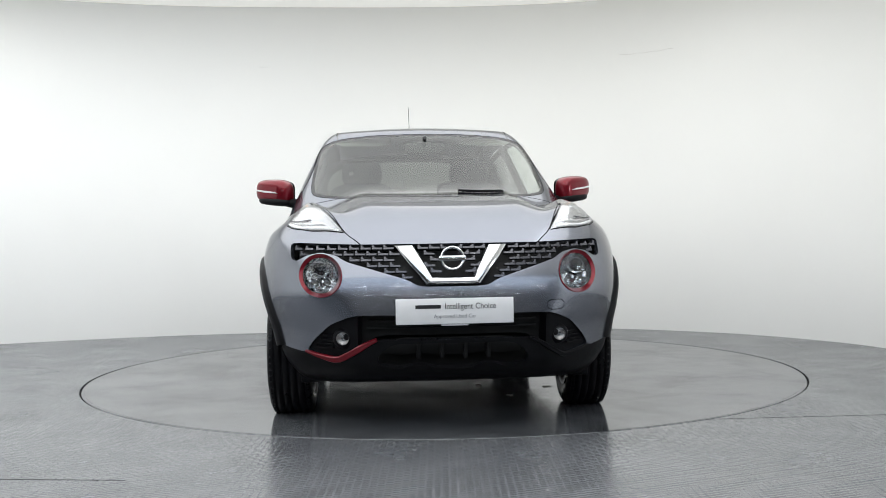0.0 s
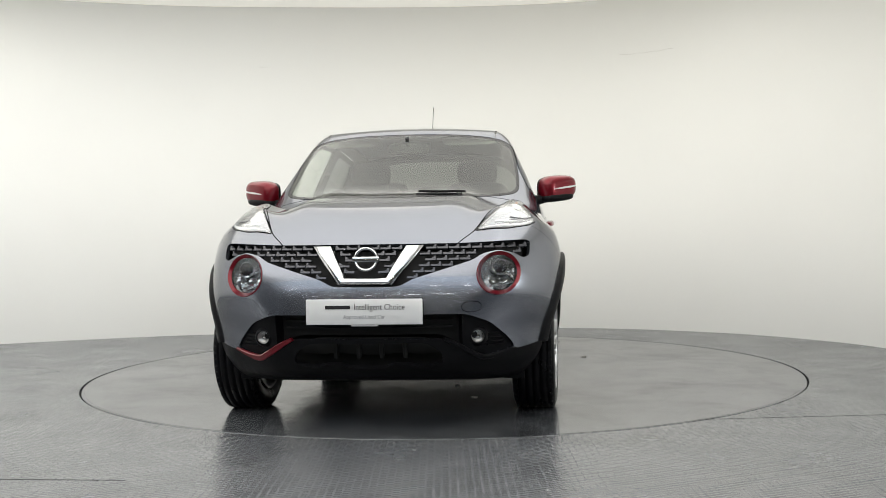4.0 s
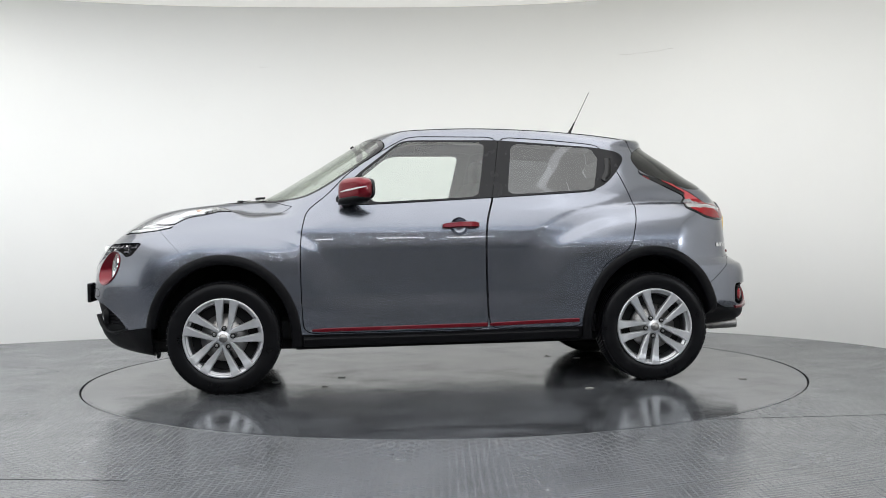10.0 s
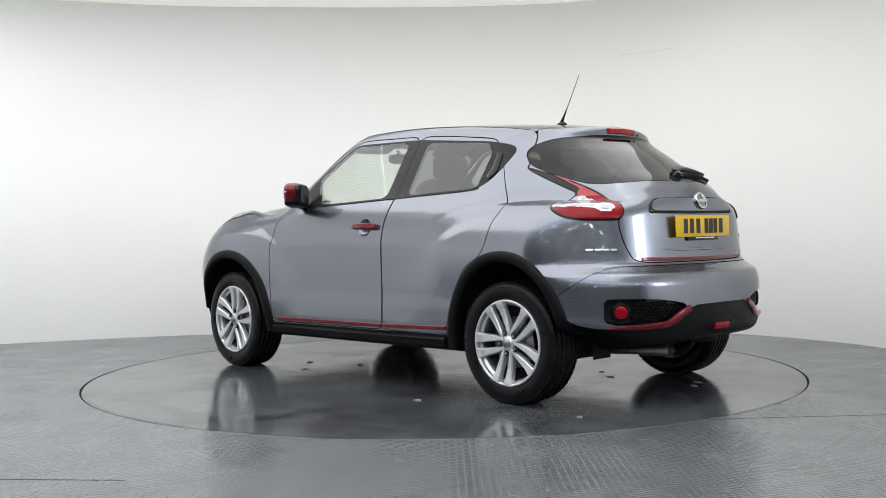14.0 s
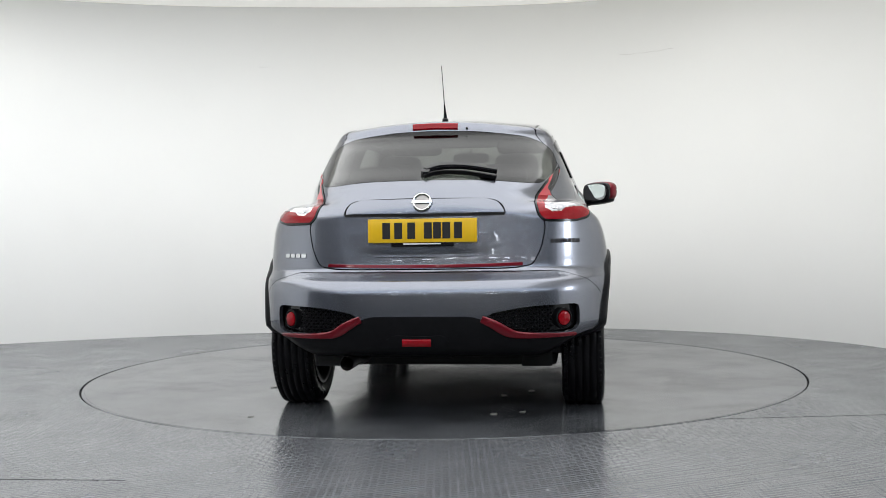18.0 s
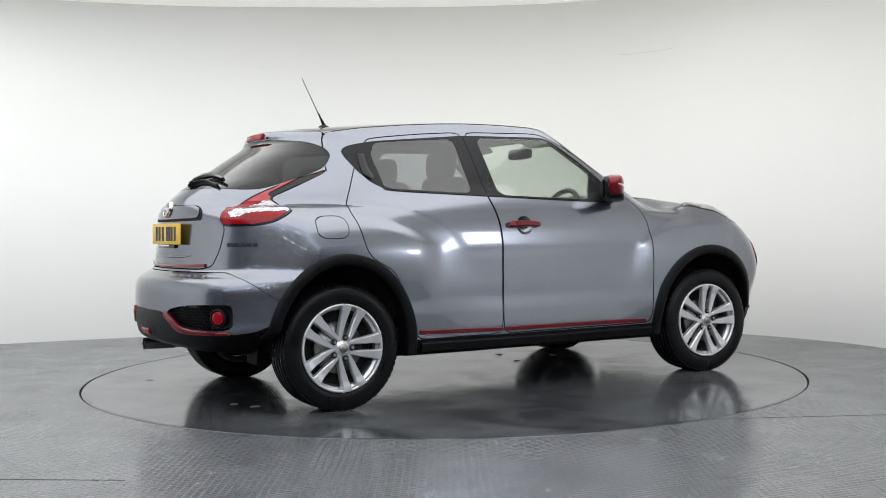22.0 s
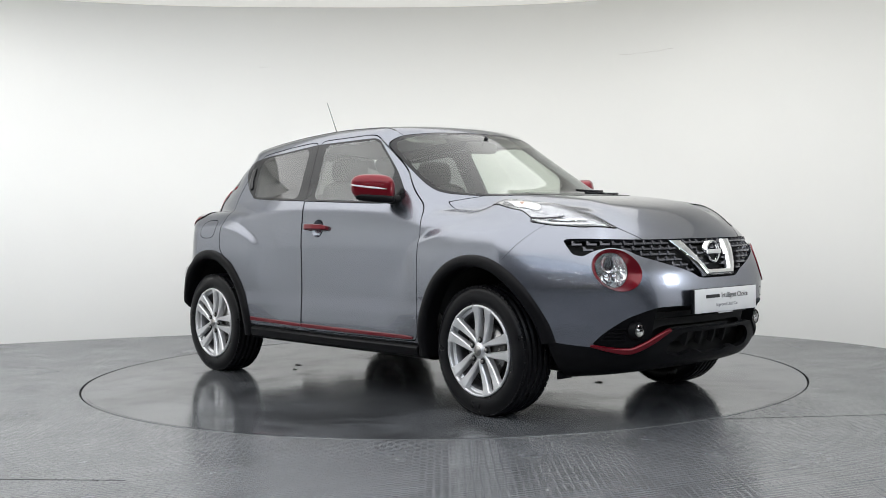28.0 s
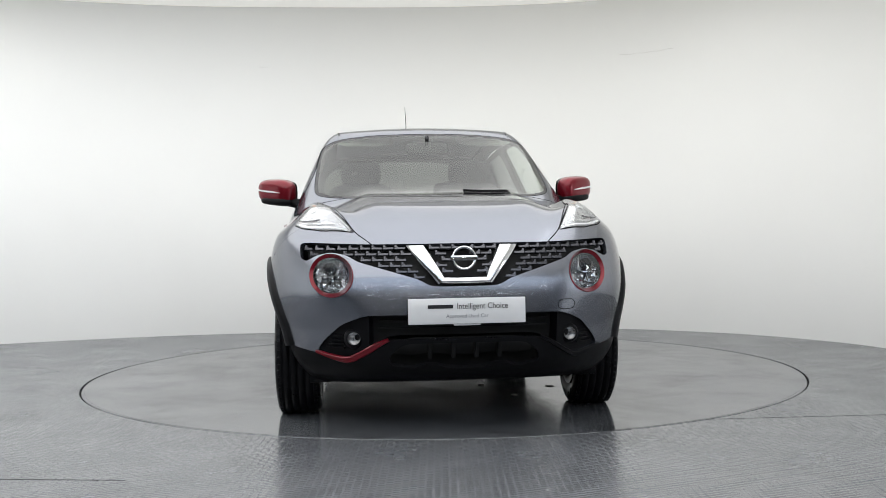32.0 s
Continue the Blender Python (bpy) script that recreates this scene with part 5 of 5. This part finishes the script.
def build_rear(car):
    gate = CUTS["gate"]
    panel("tailgate_handle_panel", CUTS["garnish"], PAINT, gate, "", 0.030, UNDER, 0, 0.010)
    # dark bar on the surface, stands for the shaded gap under the panel
    g, nn = on_rear(refine([(0.388, 0.996), (0.2, 0.994), (0.0, 0.993), (-0.2, 0.994), (-0.388, 0.996)], 6), 0.001)
    ribbon("handle_gap_shade", g, nn, 0.013, 0.004, UNDER, gate, "dark bar for the shade in the gap below the tailgate handle panel")
    # thin dark ribbon drawn for the shade along the panel's crease
    g, nn = on_rear(refine([(0.392, 1.000), (0.372, 1.040), (0.315, 1.064), (0.15, 1.070), (0.0, 1.071), (-0.15, 1.070), (-0.315, 1.064), (-0.372, 1.040), (-0.392, 1.000)], 5), 0.004)
    ribbon("handle_crease_shade", g, nn, 0.004, 0.003, UNDER, gate, "dark line for the crease shade round the handle panel")
    tail = CUTS["tail"]
    clear_p = rounded([(.590, 1.088), (.572, 1.050), (.578, 1.020), (.610, 1.002), (.655, 1.006), (.680, 1.024), (.90, 1.030), (.90, 1.11), (.62, 1.11)], 2, 0.12)
    blade, rest = take(tail, lambda v: 1.084 + np.maximum(np.abs(v[:, 1]) - 0.66, 0) * 0.05 - v[:, 2])
    seam, rest = take(rest, lambda v: np.abs(distance(np.abs(v[:, 1]), v[:, 2], clear_p)) - 0.003)
    clear, red = take(rest, lambda v: distance(np.abs(v[:, 1]), v[:, 2], clear_p))
    edge, red = take(red, lambda v: v[:, 2] - 0.966)
    bside = rounded([(-1.20, 1.26), (-1.285, 1.222), (-1.40, 1.158), (-1.53, 1.098), (-1.56, 1.12), (-1.42, 1.19), (-1.30, 1.245)], 1, 0.15)
    dark, blade = take(blade, lambda v: distance(v[:, 0] + np.maximum(0.72 - np.abs(v[:, 1]), 0) * 0.0, v[:, 2], bside))
    for s in (1, -1):
        lamp = panel("tail_lamp", red, RED_LENS, car, "red and clear wraparound tail lamp with a pale red upper blade", 0.02, UNDER, s, 0.006)
        panel("tail_lamp_blade", blade, PALE_LENS, lamp, "pale red upper blade", 0.02, UNDER, s, 0.005)
        panel("tail_lamp_clear", clear, CLEAR_LENS, lamp, "clear reversing lamp section", 0.02, UNDER, s, 0.005)
        panel("tail_lamp_border", CUTS["tail_edge"], GLOSS, lamp, "gloss black lamp border", 0.02, UNDER, s, 0.004)
        panel("tail_lamp_divider", seam, CHROME, lamp, "thin chrome line between red and clear", 0.02, UNDER, s, 0.007)["kind"] = "stuff"
        panel("tail_lamp_edge", edge, GLOSS, lamp, "black lamp edge", 0.02, UNDER, s, 0.002)
        panel("tail_lamp_blade_edge", dark, GLOSS, lamp, "black blade edge", 0.02, UNDER, s, 0.0)
        q, n = on_rear([(s * 0.615, 1.030)], -0.004)
        turned("reversing_bowl", [(0.0, -0.006), (0.012, -0.004), (0.022, 0.008), (0.024, 0.008)], q[0], n[0], CHROME, lamp, "", 24)
        # bumper pockets: mesh backing, round reflector, red accent
        pocket = panel("bumper_pocket", CUTS["pocket"], GLOSS, car, "black bumper pocket with a honeycomb insert", 0.006, UNDER, s, -0.035)
        c, n = on_rear([(s * 0.672, 0.497)], -0.012)
        turned("rear_reflector", [(0.0, 0.010), (0.020, 0.009), (0.033, 0.004), (0.036, -0.004), (0.036, -0.03)], c[0], n[0], RED_LENS, pocket, "round red reflector", 32)
        turned("reflector_ring", [(0.036, -0.002), (0.040, 0.004), (0.047, 0.0), (0.050, -0.03)], c[0], n[0], BLACK, pocket, "", 32)
        poly = rounded(REAR_POCKET, 2, 0.18)
        cell = None
        spots = np.array([(y, z) for r, z in enumerate(np.arange(0.445, 0.56, 0.0155)) for y in np.arange(0.33 + 0.0135 * (r % 2), 0.62, 0.027)])
        spots = spots[distance(spots[:, 0], spots[:, 1], poly) < -0.008] * np.array([s, 1])
        for p, n in zip(*on_rear(spots, -0.026)):
            if cell is None:
                v, f = lathe([(0.0085, -0.006), (0.0085, 0.003), (0.0125, 0.003), (0.0125, -0.006)], 6)
                ob = cell = shape("honeycomb_cell", v, f, BLACK, pocket, "", None, 30)
            else:
                ob = new("honeycomb_cell", cell.data)
                ob.parent = pocket
            ob.matrix_basis = facing(p, n) @ Matrix.Diagonal((1.15, 1, 0.72, 1))
        line = refine([(s * .715, .420), (s * .60, .420), (s * .47, .426), (s * .41, .440), (s * .345, .478), (s * .285, .506)], 5)
        g, nn = on_rear(line, 0.003)
        ribbon("bumper_accent", g, nn, 0.036, 0.007, RED, car, "red accent below the bumper pocket", np.interp(np.linspace(0, 1, len(line)), [0, 0.4, 0.7, 1], [0.4, 0.85, 1.3, 0.9]))
    # number plate
    q, n = on_rear([(0.0, 0.92)], 0.008)
    up = Vector((-1, 0, 0.02)).normalized()
    holder = block("plate_holder", (0.30, 0.010, 0.03), Vector(q[0]) + Vector((0.004, 0, -0.062)), up, GLOSS, gate, "black dealer strip", 0.002)
    plate = block("number_plate", (0.524, 0.006, 0.113), q[0], up, YELLOW, gate, "yellow number plate with black bars", 0.0025)
    fm = facing(q[0], up) @ Matrix.Translation((0, 0.0035, 0))
    for c in (-0.172, -0.116, -0.072, -0.028, 0.052, 0.115, 0.173):
        bm = bmesh.new()
        box(bm, c - 0.019, c + 0.019, 0, 0.0008, -0.039, 0.039, m=fm)
        part("plate_bar", bm, INK, plate, "plain black bar")
    bm = bmesh.new()
    box(bm, -0.09, 0.09, 0.0105, 0.0113, -0.066, -0.060, m=facing(q[0], up))
    part("plate_lettering", bm, WHITE, holder)
    # badge
    q, n = on_rear([(0.0, 1.050)], 0.016)
    d = Vector(n[0])
    turned("badge_ring", [(0.034, 0.0), (0.036, 0.006), (0.041, 0.008), (0.046, 0.006), (0.047, -0.004), (0.047, -0.01)], q[0], d, CHROME, gate, "chrome badge ring", 48)
    turned("badge_disc", [(0.0, 0.001), (0.036, 0.001)], q[0], d, STEEL, gate, "", 40)
    block("badge_bar", (0.100, 0.010, 0.018), Vector(q[0]) + d * 0.003, d, CHROME, gate, "chrome badge bar", 0.003)
    # model and dealer lettering as bars
    for y, z, w, h, mat, name in ((0.665, 0.802, 0.135, 0.022, CHROME, "model_badge"), (-0.672, 0.862, 0.14, 0.020, INK, "dealer_badge")):
        count = 4 if y > 0 else 7
        for i in range(count):
            y0 = y - w / 2 + w * (i + 0.12) / count
            g, nn = on_rear(refine([(y0, z), (y0 + w * 0.76 / count, z)], 3), 0.001)
            ribbon(name, g, nn, h, 0.002, mat, car, "silver model lettering bar" if y > 0 else "dark dealer lettering bar")
    # tailgate strip, crease, wiper, brake lamp
    g, nn = on_rear(refine([(0.47, 0.756), (0.25, 0.751), (0, 0.750), (-0.25, 0.751), (-0.47, 0.756)], 6), 0.003)
    ribbon("tailgate_strip", g, nn, 0.017, 0.006, RED, gate, "red strip along the tailgate bottom")
    g, nn = on_rear(refine([(0.33, 0.806), (0.2, 0.800), (0, 0.799), (-0.2, 0.800), (-0.33, 0.806)], 6), 0.0)
    ribbon("tailgate_crease", g, nn, 0.014, 0.004, PAINT, gate, "", np.interp(np.linspace(0, 1, len(g)), [0, 0.2, 0.8, 1], [0.2, 1, 1, 0.2]))
    line = refine([(0.005, 1.198), (-0.06, 1.218), (-0.18, 1.216), (-0.34, 1.188)], 6)
    g, nn = on_rear(line, 0.022)
    arm = ribbon("rear_wiper", g, nn, 0.032, 0.012, GLOSS, gate, "black rear wiper arm", np.interp(np.linspace(0, 1, len(line)), [0, 0.15, 0.5, 1], [1.0, 1.3, 1.0, 0.45]))
    g, nn = on_rear(line + np.array([0, -0.024]), 0.012)
    ribbon("wiper_blade", g, nn, 0.012, 0.010, BLACK, arm)
    q, n = on_rear([(0.0, 1.190)], 0.014)
    turned("wiper_pivot", [(0.0, 0.018), (0.020, 0.016), (0.024, 0.006), (0.026, -0.012)], q[0], n[0], GLOSS, arm, "", 24)
    g, nn = on_rear(refine([(0.118, 1.4585), (0.0, 1.461), (-0.118, 1.4585)], 6), 0.003)
    ribbon("high_brake_lamp", g, nn, 0.034, 0.007, RED_LENS, gate, "red high-level brake lamp in the spoiler")
    q, n = on_rear([(-0.165, 1.448)], 0.002)
    turned("washer_jet", [(0.0, 0.006), (0.006, 0.004), (0.007, -0.002)], q[0], n[0], GLOSS, gate, "", 12)
    # lower centre: fog lamp in a dark recess
    g, nn = on_rear(refine([(0.16, 0.405), (0.0, 0.398), (-0.13, 0.405)], 6), 0.0)
    ribbon("fog_lamp_recess", g, nn, 0.060, 0.003, BLACK, car, "black recess", np.interp(np.linspace(0, 1, len(g)), [0, 0.15, 0.85, 1], [0.3, 1, 1, 0.3]))
    g, nn = on_rear(refine([(0.085, 0.398), (0.02, 0.398), (-0.05, 0.398)], 4), 0.008)
    ribbon("rear_fog_lamp", g, nn, 0.034, 0.006, RED_LENS, car, "red rear fog lamp")
    # exhaust
    v, f = tube([(-1.05, 0.36, 0.26), (-1.55, 0.37, 0.27), (-1.80, 0.374, 0.285), (-1.93, 0.369, 0.288)], 0.027, 20, False)
    pipe = shape("exhaust_pipe", v, f, STEEL, car, "dull steel exhaust pipe")
    v, f = tube([(-1.78, 0.375, 0.284), (-1.955, 0.368, 0.289)], 0.033, 24, False)
    shape("exhaust_tip", v, f, STEEL, pipe)
    v, f = tube([(-1.40, 0.36, 0.30), (-1.60, 0.25, 0.325), (-1.62, -0.1, 0.325)], 0.050, 18)
    shape("silencer", v, f, UNDER, pipe, "dark silencer box")
    # aerial
    base = superellipsoid("roof_aerial", (-0.965, 0, top_z(np.array([-0.965]), np.array([0.0]))[0] + 0.006), (0.035, 0.018, 0.014), 0.9, 0.9, GLOSS, car, "black roof aerial with a thin mast", 16, 8)
    v, f = tube([(-0.96, 0, 1.54), (-0.985, 0, 1.588), (-0.998, 0, 1.615)], [0.012, 0.006, 0.0045], 10)
    shape("aerial_spring", v, f, GLOSS, base)
    v, f = tube([(-0.998, 0, 1.612), (-1.048, 0, 1.712), (-1.100, 0, 1.818)], [0.0026, 0.0022, 0.0018], 8)
    shape("aerial_mast", v, f, GLOSS, base)


def seat(car, x, y, wide, label):
    s = superellipsoid("seat", (x, y, 0.60), (0.27, wide, 0.095), 0.5, 0.45, CLOTH, car, label, 24, 12)
    def back(p):
        return Vector((p.x - p.z * 0.34, p.y * (1.0 - 0.18 * max(p.z, 0)), p.z))
    superellipsoid("seat_back", (x - 0.30, y, 0.90), (0.085, wide, 0.33), 0.4, 0.45, CLOTH, s, "", 24, 14, back)
    superellipsoid("head_restraint", (x - 0.43, y, 1.295), (0.045, min(wide, 0.135), 0.085), 0.6, 0.6, CLOTH, s, "", 18, 10)
    for d in (-0.05, 0.05):
        v, f = tube([(x - 0.41, y + d, 1.18), (x - 0.43, y + d, 1.28)], 0.007, 8)
        shape("head_restraint_post", v, f, STEEL, s)


def build_cabin(car):
    for y in (0.36, -0.36):
        seat(car, 0.05, y, 0.245, "charcoal cloth front seat")
    bench = superellipsoid("rear_bench", (-0.80, 0, 0.64), (0.24, 0.58, 0.10), 0.4, 0.3, CLOTH, car, "charcoal cloth rear bench", 28, 12)
    superellipsoid("bench_back", (-1.08, 0, 0.92), (0.085, 0.58, 0.26), 0.4, 0.3, CLOTH, bench, "", 28, 14, lambda p: Vector((p.x - p.z * 0.38, p.y, p.z)))
    for y in (0.34, -0.34):
        superellipsoid("head_restraint", (-1.20, y, 1.205), (0.045, 0.13, 0.065), 0.6, 0.6, CLOTH, bench, "", 18, 10)
    bm = bmesh.new()
    box(bm, -1.55, 1.25, -0.70, 0.70, 0.29, 0.40, 0.02)
    part("cabin_floor", bm, UNDER, car, "dark floor pan", angle=40)
    dash = superellipsoid("dashboard", (0.70, 0, 0.925), (0.25, 0.63, 0.140), 0.45, 0.3, CABIN, car, "charcoal dashboard", 32, 14, lambda p: Vector((p.x + 0.10 * (1 - (p.y / 0.63) ** 2), p.y, p.z)))
    superellipsoid("instrument_hood", (0.66, -0.37, 1.075), (0.10, 0.17, 0.045), 0.7, 0.7, CABIN, dash, "", 20, 10)
    # steering wheel on the right
    m = facing((0.475, -0.37, 0.985), (-1, 0, 0.42))
    v, f = lathe([(0.182 + 0.016 * math.cos(a), 0.016 * math.sin(a)) for a in np.linspace(0, 2 * math.pi, 11)[:-1]], 44, True)
    w = shape("steering_wheel", v, f, CABIN, car, "black steering wheel", m, 60)
    superellipsoid("wheel_boss", (0.49, -0.37, 0.98), (0.045, 0.075, 0.06), 0.7, 0.7, CABIN, w, "", 16, 10)
    for a in (math.radians(10), math.radians(170), math.radians(270)):
        v, f = tube([m @ Vector((0.05 * math.cos(a), -0.01, 0.05 * math.sin(a))), m @ Vector((0.175 * math.cos(a), 0, 0.175 * math.sin(a)))], 0.015, 8)
        shape("wheel_spoke", v, f, CABIN, w)
    v, f = tube([(0.50, -0.37, 0.97), (0.72, -0.37, 0.90)], 0.035, 12)
    shape("steering_column", v, f, CABIN, w)
    mir = superellipsoid("rear_view_mirror", (0.44, 0, 1.405), (0.020, 0.125, 0.036), 0.5, 0.5, CABIN, car, "black rear-view mirror", 24, 10)
    v, f = tube([(0.45, 0, 1.42), (0.49, 0, 1.465)], 0.012, 8)
    shape("mirror_stalk", v, f, CABIN, mir)
    for y in (-0.36, 0.36):
        superellipsoid("sun_visor", (0.30, y, 1.470), (0.075, 0.17, 0.011), 0.4, 0.4, LINER, car, "pale folded sun visor", 20, 6, lambda p: Vector((p.x, p.y, p.z - p.x * 0.55)))
    bm = bmesh.new()
    box(bm, -1.55, -1.22, -0.52, 0.52, 1.03, 1.05, 0.006)
    part("parcel_shelf", bm, CABIN, car, angle=40)
    # underbody
    bm = bmesh.new()
    box(bm, -1.50, 1.75, -0.62, 0.62, 0.225, 0.29, 0.02)
    part("underbody_tray", bm, UNDER, car, "dark underbody", angle=40)
    for x in (AXLE, -AXLE):
        v, f = tube([(x, -0.70, 0.30), (x, 0.70, 0.30)], 0.04, 12)
        shape("axle_beam", v, f, UNDER, car)


build_front(car)
build_sides(car)
build_rear(car)
build_cabin(car)


def build_hall_lights():
    made = None
    glow = material("white_tube_light", (1.0, 0.97, 0.9), 0.5, emit=17.0)
    spots = [(x, -9.5, 3.6) for x in (-4.0, -1.2, 1.6, 4.4)] + [(x, -11.8, 2.7) for x in (-7.0, -4.9, -2.6, -1.0, 0.4, 2.0, 3.2, 5.4, 7.2)]
    for x, y, z in spots + [(-6.5, -8.0, 3.2), (6.8, -8.0, 3.2)]:
        if made is None:
            bm = bmesh.new()
            box(bm, -0.42, 0.42, -0.05, 0.05, 0.03, 0.07, 0.01)
            made = thing = part("strip_light", bm, WHITE)
            bm = bmesh.new()
            box(bm, -0.40, 0.40, -0.035, 0.035, -0.02, 0.03, 0.01)
            part("tube", bm, glow, thing)
            thing.matrix_basis = pose(x, y, z)
        else:
            thing = copy_thing(made, pose(x, y, z))
        tagged(thing, "white strip light hanging in the workshop", "light", "workshop strip lights")


build_hall_lights()


# ---- what moves: the turntable turns once round with the car on it ----
def motions():
    turn = [(0.0, -84.9), (2.2, -84.9), (2.5, -85.15), (3.0, -87.0), (3.5, -90.3), (4.0, -95.4), (4.5, -101.6), (5.0, -108.1)]
    turn += [(5.5 + 0.5 * i, -114.6 - 6.513 * i) for i in range(50)]
    turn += [(30.5, -437.3), (31.0, -441.2), (31.5, -443.1), (32.0, -443.5)]
    walk(turntable, [(t, pose(0, 0, 0, 0, 0, a)) for t, a in turn])
    walk(car, [(t, pose(0, 0, 0, 0, 0, a) @ Matrix.Translation((0.080, -0.145, 0))) for t, a in turn])


motions()
